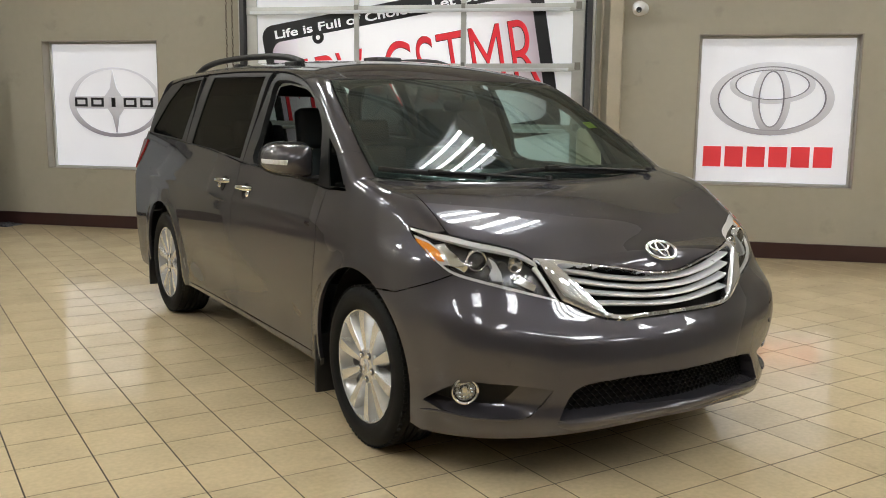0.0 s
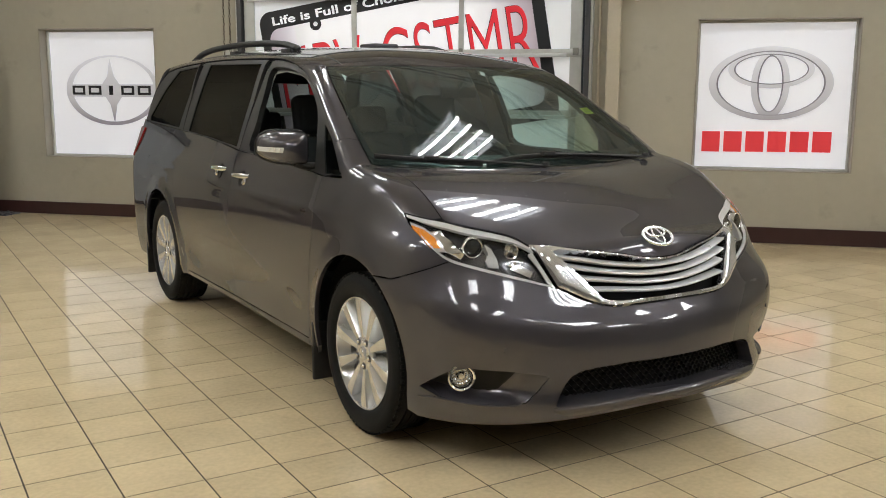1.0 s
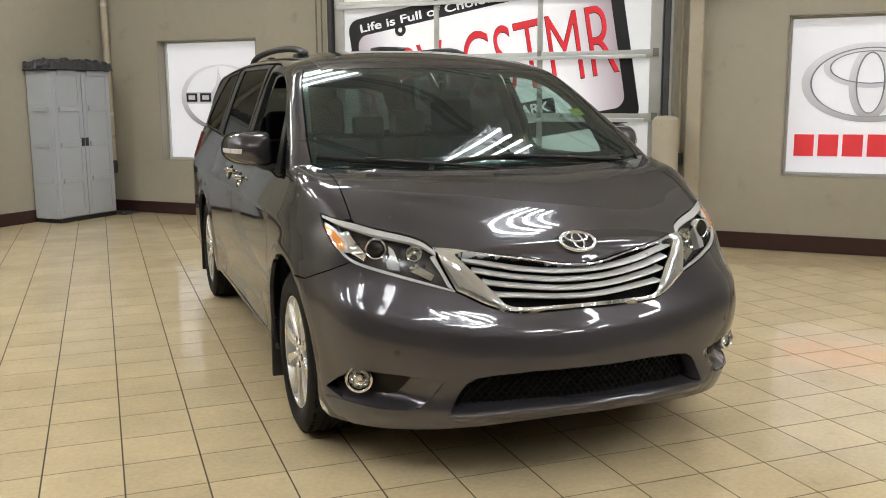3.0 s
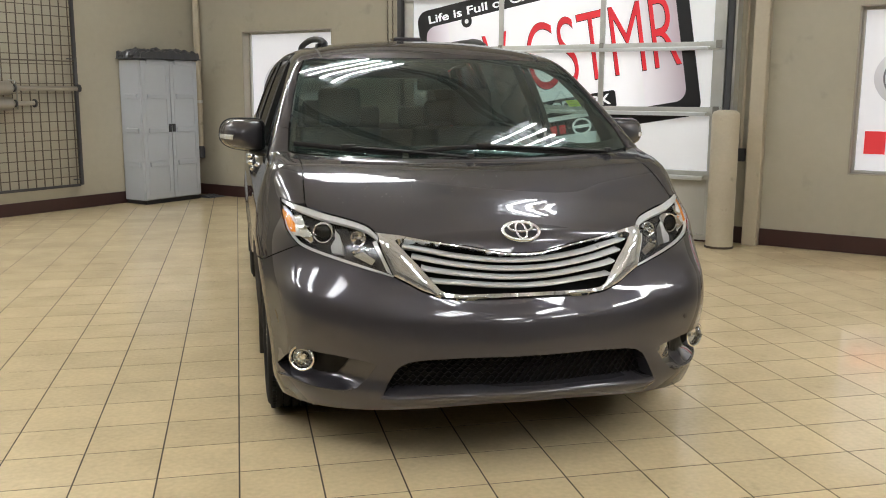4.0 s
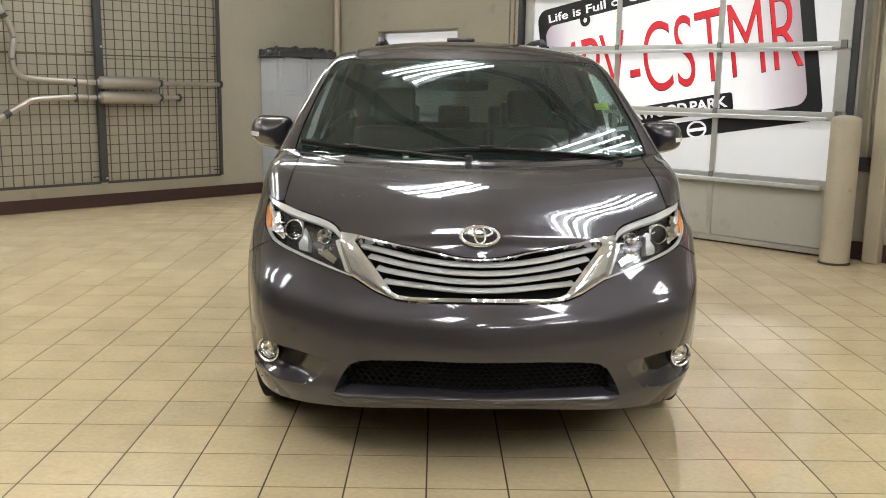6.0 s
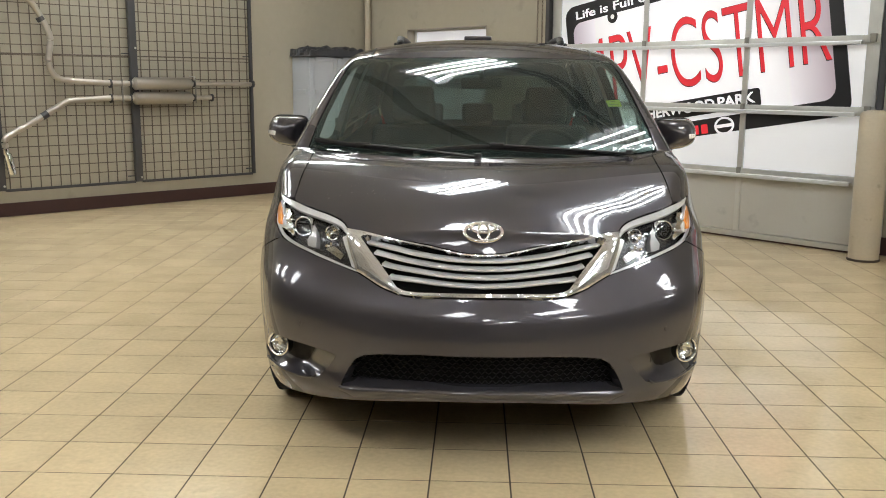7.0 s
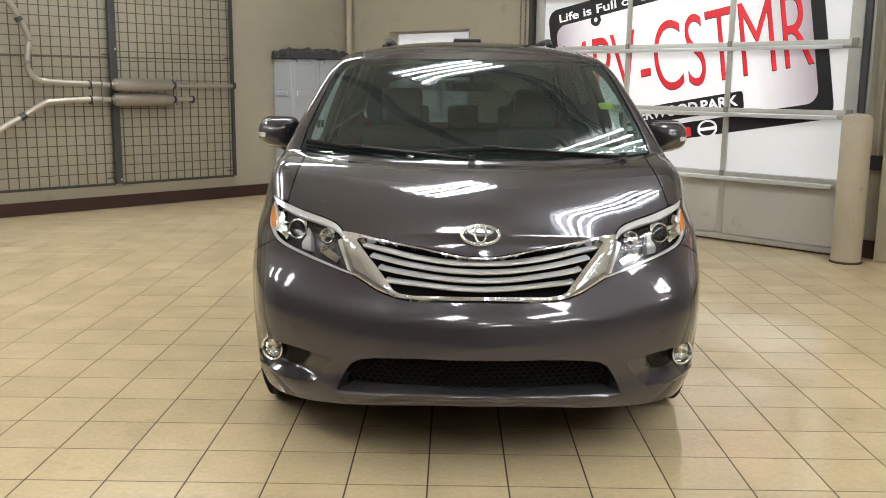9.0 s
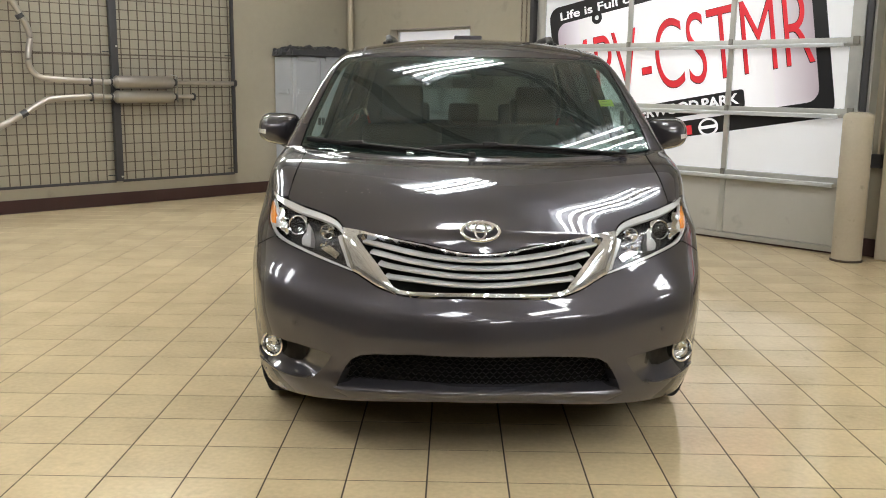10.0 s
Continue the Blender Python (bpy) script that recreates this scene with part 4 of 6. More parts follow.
def emblem():
    """Three bright ovals on the hood's nose."""
    base = shoot(np.array([[0, -2.5, .892]]), np.array([[0., 1., 0.]]))[0]
    n = normal(base[None])[0]
    m = Matrix.Translation(Vector(base) + Vector(n) * .007) @ Matrix.Rotation(math.atan2(n[2], -n[1]) * -1, 4, "X")
    em = part("emblem", tube([(.072 * math.cos(a), 0, .048 * math.sin(a)) for a in np.linspace(0, 2 * math.pi, 49)[:-1]], .0075, 16, closed=True, up=(0, 1, 0)), CHROME, van, "chrome oval emblem", smooth=True, m=m)
    part("oval", tube([(.047 * math.cos(a), -.002, .020 + .024 * math.sin(a)) for a in np.linspace(0, 2 * math.pi, 33)[:-1]], .0055, 16, closed=True, up=(0, 1, 0)), CHROME, em, smooth=True)
    part("oval", tube([(.021 * math.cos(a), -.003, .0 + .042 * math.sin(a)) for a in np.linspace(0, 2 * math.pi, 33)[:-1]], .005, 16, closed=True, up=(0, 1, 0)), CHROME, em, smooth=True)


emblem()

# front bumper
AXLE = .022
seam = {g: lay(FRONT, flip(BUMPER_SEAM, g)) for g in (-1, 1)}
BOTTOM = [(.905, -.40, .192), (.87, -.47, .195), (.80, -.59, .205), (.64, -.745, .222), (.45, -.86, .245), (.31, -.90, .262), (.15, -.945, .276), (0, -.955, .280)]
arch_edge = flip(arch(AXLE, 119, 204, -1), -1)
arch_edge = arch_edge[(arch_edge[:, 2] < .735)]
bumper_half = np.vstack([chrome_low[::-1], lay(FRONT, LAMP_LOW)[1:], lay(FRONT, BUMPER_SEAM)[1:], arch_edge, lay(FRONT, BOTTOM)])
INTAKE = [(0, .450), (.25, .446), (.40, .434), (.455, .424), (.49, .404), (.513, .372), (.532, .335), (.548, .298), (.52, .290), (.40, .300), (.25, .312), (0, .320)]
intake = mirrored(front_pts(1, INTAKE))
POCKET = [(.905, -.43, .335), (.875, -.50, .385), (.84, -.56, .425), (.80, -.612, .442), (.696, -.705, .434), (.60, -.77, .418), (.565, -.79, .409), (.60, -.77, .355), (.640, -.75, .312), (.70, -.71, .302), (.80, -.62, .300), (.87, -.51, .307)]
pockets = {g: FRONT(FRONT.inv(flip(POCKET, g))) for g in (-1, 1)}
bumper = skin("front_bumper", FRONT, mirrored(bumper_half), PAINT, van, h=.026, gap=.002, lip=.025, holes=[intake, pockets[-1], pockets[1]], hole_lip=.06)
# shade behind the mesh, laid in as a black sheet
skin("intake_back", FRONT, intake, DARK_VOID, bumper, "black sheet for the shade behind the mesh", h=.05, gap=-.02, lip=.0, lift=-.085)


def honeycomb():
    """The black mesh of the lower intake."""
    bm = bmesh.new()
    verts, faces = [], []
    dx, dz = .030, .0145
    rows = 12
    for r in range(rows):
        z = .298 + r * dz
        for k in range(-19, 20):
            x = k * dx + (dx / 2 if r % 2 else 0)
            c = np.array([x, z])
            # a flat hexagon's three lower bars
            for a, b in (((-.5, .12), (-.5, -.12)), ((-.5, -.12), (0, -.5)), ((0, -.5), (.5, -.12))):
                p, q = c + np.array([a[0] * dx, a[1] * dz * 2]), c + np.array([b[0] * dx, b[1] * dz * 2])
                d = (q - p) / np.linalg.norm(q - p)
                m = np.array([-d[1], d[0]]) * .0014
                n = len(verts)
                verts += [(*(p + m),), (*(q + m),), (*(q - m),), (*(p - m),)]
                faces.append((n, n + 1, n + 2, n + 3))
    V = np.array(verts)
    cen = np.array([V[list(f)].mean(0) for f in faces])
    lim = np.array([(x, z) for x, z in INTAKE])
    poly = np.vstack([lim, lim[::-1] * [-1, 1]])
    ok = inside(cen, poly * [1.03, 1.0])
    P = front_pts(1, V)
    P = P - normal(P) * .055
    Q = P + [0, .012, 0]
    vs, fs = [], []
    for f, good in zip(faces, ok):
        if not good or np.isnan(P[list(f)]).any():
            continue
        n = len(vs)
        vs += [P[i] for i in f] + [Q[i] for i in f]
        fs += [(n, n + 1, n + 2, n + 3), (n, n + 1, n + 5, n + 4), (n + 2, n + 3, n + 7, n + 6)]
    return to_mesh("mesh_grille", vs, fs, MESH_BLACK, smooth=False)


lip_line = front_pts(1, smooth_path([(0, .316), (.25, .309), (.40, .298), (.50, .289), (.558, .288)], 6))
lip_line = np.vstack([flip(lip_line, -1)[::-1], lip_line[1:]])
lip_n = normal(lip_line)
verts, faces = [], []
LP = [(-.070, .034), (-.040, .024), (-.006, .012), (.010, .003), (.014, -.006), (.008, -.020), (-.004, -.034)]
for p, n in zip(lip_line, lip_n):
    k = min(1.0, (.575 - abs(p[0])) / .07)
    verts += [p + n * (a * (k if a > 0 else 1)) + np.array([0, 0, b * (.35 + .65 * k)]) for a, b in LP]
for i in range(len(lip_line) - 1):
    for k in range(len(LP) - 1):
        a = i * len(LP) + k
        faces.append((a, a + len(LP), a + len(LP) + 1, a + 1))
part("lower_lip", to_mesh("lower_lip", verts, faces, PAINT), PAINT, bumper, "body-coloured lip under the intake")
part("mesh_grille", honeycomb(), MESH_BLACK, bumper, "black honeycomb mesh")
for g in (-1, 1):
    sink = lambda P, N: P - N * (.001 + .058 * np.clip((P[:, 2] - .302) / .042, 0, 1) ** .8 * np.clip((np.abs(P[:, 0]) - .575) / .15, .02, 1))[:, None]
    skin("fog_recess", FRONT, pockets[g], PAINT, bumper, "scooped fog lamp recess", h=.012, gap=-.001, lip=.0, level=sink)
    dark = FRONT(FRONT.inv(flip([(.895, -.45, .345), (.865, -.515, .395), (.83, -.575, .430), (.80, -.612, .440), (.715, -.69, .433), (.66, -.73, .425), (.70, -.71, .375), (.725, -.685, .348), (.76, -.66, .340), (.84, -.56, .338)], g)))
    skin("black_insert", FRONT, dark, MESH_BLACK, bumper, "black insert beside the fog lamp", h=.014, gap=0, lip=.0, level=sink, lift=.004)
    edge_line = FRONT(FRONT.inv(flip([(.915, -.42, .292), (.87, -.51, .300), (.80, -.62, .297), (.73, -.69, .297), (.672, -.735, .303), (.650, -.75, .318)], g)))
    part("recess_edge", tube(smooth_path(edge_line, 4), [.002] + [.0065] * 18 + [.004, .002], 8), PAINT, bumper, "rounded edge under the fog lamp recess", smooth=True)
    c = np.array([g * .835, -.606, .399])
    n = Vector((g * .42, -.90, .02)).normalized()
    m = Matrix.Translation(c) @ n.to_track_quat("Z", "Y").to_matrix().to_4x4()
    fog = part("fog_lamp", lathe([(.056, -.03), (.059, .0), (.057, .009), (.052, .012), (.047, .008), (.045, -.004), (.045, -.02)], 40), CHROME, bumper, "round fog lamp with a chrome ring", smooth=True, m=m @ Matrix.Scale(.92, 4))
    part("reflector", lathe([(0, -.034), (.010, -.033), (.020, -.029), (.030, -.022), (.038, -.014), (.044, -.003)], 14), LAMP_SILVER, fog, "faceted mirror reflector")
    part("bulb_shield", lathe([(0, -.004), (.010, -.005), (.012, -.012), (.012, -.024)], 16), LAMP_SILVER, fog, smooth=True)
    part("lens", lathe([(0, .006), (.02, .0045), (.036, .0), (.0435, -.006)], 32), LENS, fog, smooth=True)
    part("parking_sensor", lathe([(0, .003), (.009, .003), (.010, 0), (0, -.002)], 20, m=Matrix.Translation(FRONT(FRONT.inv(np.array([[g * .70, -.70, .52]])))[0]) @ Vector((g * .35, -.93, .05)).to_track_quat("Z", "Y").to_matrix().to_4x4()), PAINT, bumper, smooth=True)

# headlamps
AMBER_SHAPE = [(.890, -.308, .953), (.872, -.380, .941), (.855, -.434, .917), (.846, -.462, .878), (.868, -.425, .877), (.890, -.345, .903)]
for g in (-1, 1):
    loop = np.vstack([lay(FRONT, flip(LAMP_TOP, g)), lay(FRONT, flip(LAMP_IN, g))[1:], lay(FRONT, flip(LAMP_LOW, g))[1:], lay(FRONT, flip(LAMP_OUT, g))[1:-1]])
    lamp = skin("headlamp", FRONT, loop, LENS, van, "clear headlamp with amber marker and projector", h=.03, gap=.003, lip=.002)
    lamp.visible_shadow = False
    skin("housing", FRONT, loop, LAMP_BLACK, lamp, "dark lamp housing", h=.03, gap=-.001, lip=-.045, lift=-.05)
    top_strip = np.vstack([lay(FRONT, flip(LAMP_TOP, g)), lay(FRONT, flip([(p[0] * .985, p[1], p[2] - w) for p, w in zip(LAMP_TOP, (.012, .020, .019, .018, .016, .014, .012))], g))[::-1]])
    skin("bright_strip", FRONT, top_strip, LAMP_BRIGHT, lamp, "bright strip along the top", h=.02, gap=.001, lip=.012, lift=-.008)
    low_strip = np.vstack([lay(FRONT, flip(LAMP_LOW + LAMP_OUT[1:3], g)), lay(FRONT, flip([(p[0], p[1], p[2] + w) for p, w in zip(LAMP_LOW + LAMP_OUT[1:3], (.008, .011, .012, .012, .010, .008))], g))[::-1]])
    skin("bright_strip", FRONT, low_strip, LAMP_BRIGHT, lamp, "bright strip along the foot", h=.02, gap=.001, lip=.012, lift=-.010)
    inn = [(.548, -.652, .868), (.52, -.69, .80), (.495, -.724, .742), (.515, -.715, .752), (.535, -.69, .80), (.562, -.65, .86)]
    skin("bright_strip", FRONT, FRONT(FRONT.inv(flip(inn, g))), LAMP_BRIGHT, lamp, h=.02, gap=.0, lip=.012, lift=-.010)
    skin("amber_bezel", FRONT, FRONT(FRONT.inv(flip([(p[0] + (p[0] - .866) * .35, p[1] + (p[1] + .395) * .35, p[2] + (p[2] - .912) * .35) for p in AMBER_SHAPE], g))), LAMP_BRIGHT, lamp, "bright bezel round the amber marker", h=.02, gap=0, lip=.01, lift=-.017)
    skin("amber_marker", FRONT, FRONT(FRONT.inv(flip(AMBER_SHAPE, g))), AMBER, lamp, "amber side marker", h=.02, gap=0, lip=.01, lift=-.010)
    for (x, s, z), r, nm in (((.739, -.545, .878), .034, "projector"), ((.622, -.633, .864), .027, "high_beam")):
        c = FRONT(FRONT.inv(np.array([[g * x, s, z]])))[0]
        n = Vector((g * .30, -.95, .06)).normalized()
        m = Matrix.Translation(Vector(c) - n * .034) @ n.to_track_quat("Z", "Y").to_matrix().to_4x4()
        if nm == "projector":
            pr = part("projector", lathe([(r + .007, -.02), (r + .007, .006), (r + .004, .010), (r + .001, .008), (r, -.01)], 36), CHROME, lamp, "projector with a chrome ring", smooth=True, m=m)
            part("lens_ball", lathe([(0, .014), (.015, .012), (.028, .005), (r, -.012)], 32), BLACK_GLOSS, pr, "dark glass ball", smooth=True)
        else:
            pr = part("high_beam", lathe([(0, -.022), (.010, -.019), (.019, -.010), (r, .004), (r + .003, .006), (r + .003, -.01)], 16), LAMP_SILVER, lamp, "faceted high beam reflector", smooth=False, m=m)
    wall = [(.842, -.345, .940), (.832, -.40, .905), (.812, -.462, .868), (.785, -.515, .842), (.768, -.52, .862), (.782, -.465, .905), (.795, -.40, .948)]
    skin("outer_reflector", FRONT, FRONT(FRONT.inv(flip(wall, g))), LAMP_SILVER, lamp, "bright chrome reflector", h=.016, gap=0, lip=.02, level=lambda P, N: P - N * (.022 + .007 * np.sin(P[:, 2] * 150))[:, None])
    shroud = [(.700, -.556, .904), (.687, -.582, .888), (.678, -.61, .845), (.680, -.626, .812), (.718, -.605, .815), (.724, -.594, .838), (.706, -.59, .868)]
    skin("shroud", FRONT, FRONT(FRONT.inv(flip(shroud, g))), LAMP_PALE, lamp, "pale grey shroud beside the projector", h=.016, gap=0, lip=.03, lift=-.020)
    # small silver chips added at random to give sparkle inside the lamp
    rng = random.Random(5)
    for k in range(7):
        x = .575 + .075 * rng.random()
        c = FRONT(FRONT.inv(np.array([[g * x, -.66, .80 + .085 * rng.random()]])))[0]
        part("facet", box(-.006, .006, -.004, .004, -.004, .004, m=Matrix.Translation(Vector(c) + Vector((0, .036, 0))) @ Matrix.Rotation(rng.random() * 3, 4, "Y") @ Matrix.Rotation(rng.random() - .2, 4, "X")), LAMP_SILVER, lamp)
    dark = [(.68, -.60, .905), (.61, -.62, .895), (.57, -.66, .86), (.52, -.71, .765), (.56, -.69, .775), (.655, -.64, .80)]
    skin("inner_bezel", FRONT, FRONT(FRONT.inv(flip(dark, g))), LAMP_BLACK, lamp, "black bezel round the high beam", h=.02, gap=0, lip=.0, lift=-.040)
    tick = [(.645, -.648, .812), (.608, -.659, .829), (.562, -.691, .797), (.576, -.692, .777)]
    skin("lower_reflector", FRONT, FRONT(FRONT.inv(flip(tick, g))), LAMP_SILVER, lamp, "ribbed lower reflector", h=.012, gap=0, lip=.012, lift=-.030)

# fenders, doors, quarters
DOOR_F = [(.545, .30), (.50, .5), (.474, .644), (.431, .837), (.418, .994), (.405, 1.085)]
DOOR_M = [(1.583, 1.135), (1.565, 1.03), (1.57, .944), (1.60, .776), (1.615, .545), (1.60, .305)]
SLIDE_R = [(2.73, 1.20), (2.68, 1.03), (2.69, .90), (2.67, .75), (2.60, .60), (2.55, .45), (2.50, .30)]
BELT_F = [(.405, 1.085), (.62, 1.10), (1.0, 1.115), (1.3, 1.128), (1.583, 1.135)]
BELT_M = [(1.583, 1.135), (1.9, 1.160), (2.3, 1.185), (2.73, 1.20)]
BELT_R = [(2.73, 1.20), (3.1, 1.215), (3.5, 1.23), (3.78, 1.245)]
ROOF_SIDE = [(.215, 1.095), (.39, 1.232), (.55, 1.342), (.663, 1.408), (.80, 1.480), (1.05, 1.575), (1.30, 1.622), (1.54, 1.642), (2.2, 1.655), (2.78, 1.650), (3.3, 1.625), (3.55, 1.595)]


def sp(pts, n=6):
    return smooth_path(np.array(pts, float), n)


for g in (-1, 1):
    S_ = SIDE[g]
    belt_f, belt_m, belt_r = s3(g, sp(BELT_F)), s3(g, sp(BELT_M)), s3(g, sp(BELT_R))
    door_f, door_m, slide_r = s3(g, sp(DOOR_F)), s3(g, sp(DOOR_M)), s3(g, sp(SLIDE_R))
    roof_side = s3(g, sp(ROOF_SIDE))
    hs, cw = flip(hood_side, g), flip(cowl, g)
    front_arch = arch(AXLE, -12, 119, g)
    fa = front_arch[front_arch[:, 2] < 5]
    pil = flip(glass_side[:2], g)
    fender_loop = np.vstack([hs[::-1], lay(FRONT, flip(LAMP_TOP[:2], g))[::-1][1:], lay(FRONT, flip(LAMP_OUT, g))[::-1][1:], seam[g][1:], front_arch[::-1], s3(g, [(.44, .250), (.55, .258)]), door_f, s3(g, [(.215, 1.092), (.30, 1.163), (.39, 1.232)]), flip(np.vstack([PILLAR_FOOT, glass_side[glass_side[:, 1] < .28][::-1]]), g)])
    skin("fender", SLANT[g], fender_loop, PAINT, van, h=.026)
    door = skin("front_door", S_, np.vstack([door_f, belt_f[1:], door_m[1:], s3(g, [(1.3, .302), (.9, .300)])]), PAINT, van, h=.035)
    slide = skin("sliding_door", S_, np.vstack([door_m[::-1], belt_m[1:], slide_r[1:], s3(g, [(2.1, .300), (1.8, .303)])]), PAINT, van, h=.035)
    rear_arch = arch(3.03, -8, 188, g)
    quarter = skin("quarter_panel", S_, np.vstack([slide_r[::-1], belt_r[1:], s3(g, [(3.86, 1.15), (3.93, 1.0), (3.95, .8), (3.95, .6), (3.93, .25), (3.55, .235)]), rear_arch, s3(g, [(2.6, .262), (2.5, .272)])]), PAINT, van, h=.035)
    skin("sill", S_, s3(g, [(.55, .258), (.55, .298), (1.0, .297), (1.6, .300), (2.1, .298), (2.50, .298), (2.50, .272), (1.6, .268)]), PAINT, van, h=.035)
    # window frames and panes
    front_open = s3(g, sp([(.535, 1.112), (.95, 1.130), (1.41, 1.147), (1.435, 1.30), (1.46, 1.46), (1.485, 1.578), (1.345, 1.590), (1.116, 1.563), (.93, 1.512), (.77, 1.430), (.675, 1.355), (.60, 1.24)], 4))
    tri_open = s3(g, [(.265, 1.110), (.405, 1.102), (.48, 1.195), (.552, 1.310), (.44, 1.250), (.34, 1.172)])
    up_f = roof_side[roof_side[:, 1] <= 1.545]
    up_m = roof_side[(roof_side[:, 1] > 1.545) & (roof_side[:, 1] <= 2.785)]
    up_r = roof_side[roof_side[:, 1] > 2.785]
    skin("window_frame", S_, np.vstack([belt_f[::-1], up_f[1:], s3(g, [(1.555, 1.4)])]), FRAME_BLACK, door, "satin black window frame", h=.03, gap=.003, lift=-.008, holes=[front_open, tri_open], hole_lip=.03)
    skin("corner_glass", S_, tri_open, PRIVACY, door, "small fixed corner glass", h=.03, gap=-.004, lip=0, lift=-.016)
    if g > 0:
        skin("door_glass", S_, front_open, SIDE_GLASS, door, "clear side glass", h=.04, gap=-.004, lip=0, lift=-.020)
    slide_open = s3(g, [(1.64, 1.158), (1.645, 1.413), (1.69, 1.618), (2.62, 1.630), (2.605, 1.44), (2.60, 1.205), (2.2, 1.190), (1.9, 1.172)])
    skin("window_frame", S_, np.vstack([s3(g, [(1.575, 1.4)]), belt_m, s3(g, [(2.745, 1.4)]), up_m[::-1]]), FRAME_BLACK, slide, "satin black window frame", h=.03, gap=.003, lift=-.008, holes=[slide_open], hole_lip=.02)
    skin("privacy_glass", S_, slide_open, PRIVACY, slide, "dark privacy glass", h=.04, gap=-.004, lip=0, lift=-.014)
    quarter_open = s3(g, [(2.84, 1.222), (2.825, 1.436), (2.88, 1.622), (3.28, 1.600), (3.45, 1.47), (3.62, 1.27), (3.60, 1.245)])
    skin("window_frame", S_, np.vstack([s3(g, [(2.765, 1.4)]), belt_r, s3(g, [(3.74, 1.40), (3.66, 1.52)]), up_r[::-1]]), FRAME_BLACK, quarter, "satin black window frame", h=.03, gap=.003, lift=-.008, holes=[quarter_open], hole_lip=.02)
    skin("privacy_glass", S_, quarter_open, PRIVACY, quarter, "dark privacy glass", h=.04, gap=-.004, lip=0, lift=-.014)
    pillar = np.vstack([roof_side[(roof_side[:, 1] <= 1.545) & (roof_side[:, 1] > .62)], s3(g, [(1.485, 1.574), (1.345, 1.586), (1.116, 1.559), (.93, 1.508), (.77, 1.426), (.675, 1.351)])])
    skin("pillar_trim", S_, pillar, PILLAR, door, "pale inner pillar trim", h=.04, gap=0, lip=0, lift=-.045)
    skin("pillar_trim", S_, s3(g, [(1.452, 1.13), (1.475, 1.30), (1.505, 1.58), (1.68, 1.62), (1.65, 1.41), (1.64, 1.14)]), PILLAR, door, h=.05, gap=0, lip=0, lift=-.05)
    # handles
    for owner, s, z, d in ((door, 1.40, 1.008, 1), (slide, 1.765, 1.022, -1)):
        p = s3(g, [(s, z)])[0]
        bar = tube([(p[0] + g * .004, s - .100, z + .004), (p[0] + g * .024, s - .085, z + .005), (p[0] + g * .030, s, z + .002), (p[0] + g * .024, s + .085, z - .001), (p[0] + g * .004, s + .100, z - .002)], [.009, .0125, .0135, .0125, .009], 12, squash=(.75, 1.05))
        h_ = part("handle", bar, CHROME, owner, "chrome door handle", smooth=True)
        q = s3(g, [(s, z - .016)])[0]
        turn = Vector(normal(q[None])[0]).to_track_quat("Z", "Y").to_matrix().to_4x4()
        # a slightly proud dark dome paints the shade of the body-coloured cup
        cup = lathe([(0, .0024), (.034, .0026), (.038, .0045), (.042, .0035), (.045, -.004)], 28, m=Matrix.Translation(q) @ turn @ Matrix.Diagonal((.86, 1.05, 1, 1)))
        part("cup", cup, DARK_VOID, h_, "finger cup, its shade coloured in as a dark dome", smooth=True)
        k = s3(g, [(s - d * .05, z - .030)])[0]
        part("lock_cover", lathe([(0, .006), (.010, .0065), (.0135, .010), (.0165, .006), (.017, -.002)], 20, m=Matrix.Translation(k) @ turn), CHROME, h_, smooth=True)
    # badge on the door
    b = s3(g, [(.52, .918)])[0]
    face = Matrix(((0, 0, g, b[0] + g * .001), (g, 0, 0, b[1] - g * .030), (0, 1, 0, b[2] - .010), (0, 0, 0, 1)))
    lettering("AWD", .03, face, CHROME, door, "badge_letter", width=.060, depth=.0022, bold=.0006, fit_height=.021, words=.0004)
    # mudflaps and liners
    part("mudflap", box(g * .80 - .0, g * .975, .455, .480, .115, .40, .01) if g > 0 else box(-.975, -.80, .455, .480, .115, .40, .01), BLACK_PLASTIC, van, "black mudflap", smooth=True)
    part("mudflap", box(min(g * .80, g * .975), max(g * .80, g * .975), 3.47, 3.495, .115, .42, .01), BLACK_PLASTIC, van, "black mudflap", smooth=True)
    for c in (AXLE, 3.03):
        bm = bmesh.new()
        rings = [[bm.verts.new((x, c + r * math.cos(radians(a)), .375 + r * math.sin(radians(a)))) for a in range(-25, 206, 11)] for x, r in ((g * .915, .418), (g * .90, .435), (g * .60, .44))]
        for ra, rb in zip(rings, rings[1:]):
            for k in range(len(ra) - 1):
                bm.faces.new((ra[k], ra[k + 1], rb[k + 1], rb[k]))
        bm.faces.new(rings[-1])
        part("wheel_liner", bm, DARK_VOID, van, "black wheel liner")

# roof with the front pillars
right_rim = flip(s3(-1, sp(ROOF_SIDE)), -1)
roof_half = np.vstack([glass_top[::-1], glass_side[glass_side[:, 1] > .29][::-1][1:], PILLAR_FOOT, right_rim[6:]])
tail_top = TOP(np.array([(.66, 3.63), (.4, 3.72), (0, 3.76)]))
roof = skin("roof", WRAP, mirrored(np.vstack([roof_half, tail_top])), PAINT, van, h=.019, gap=.002)
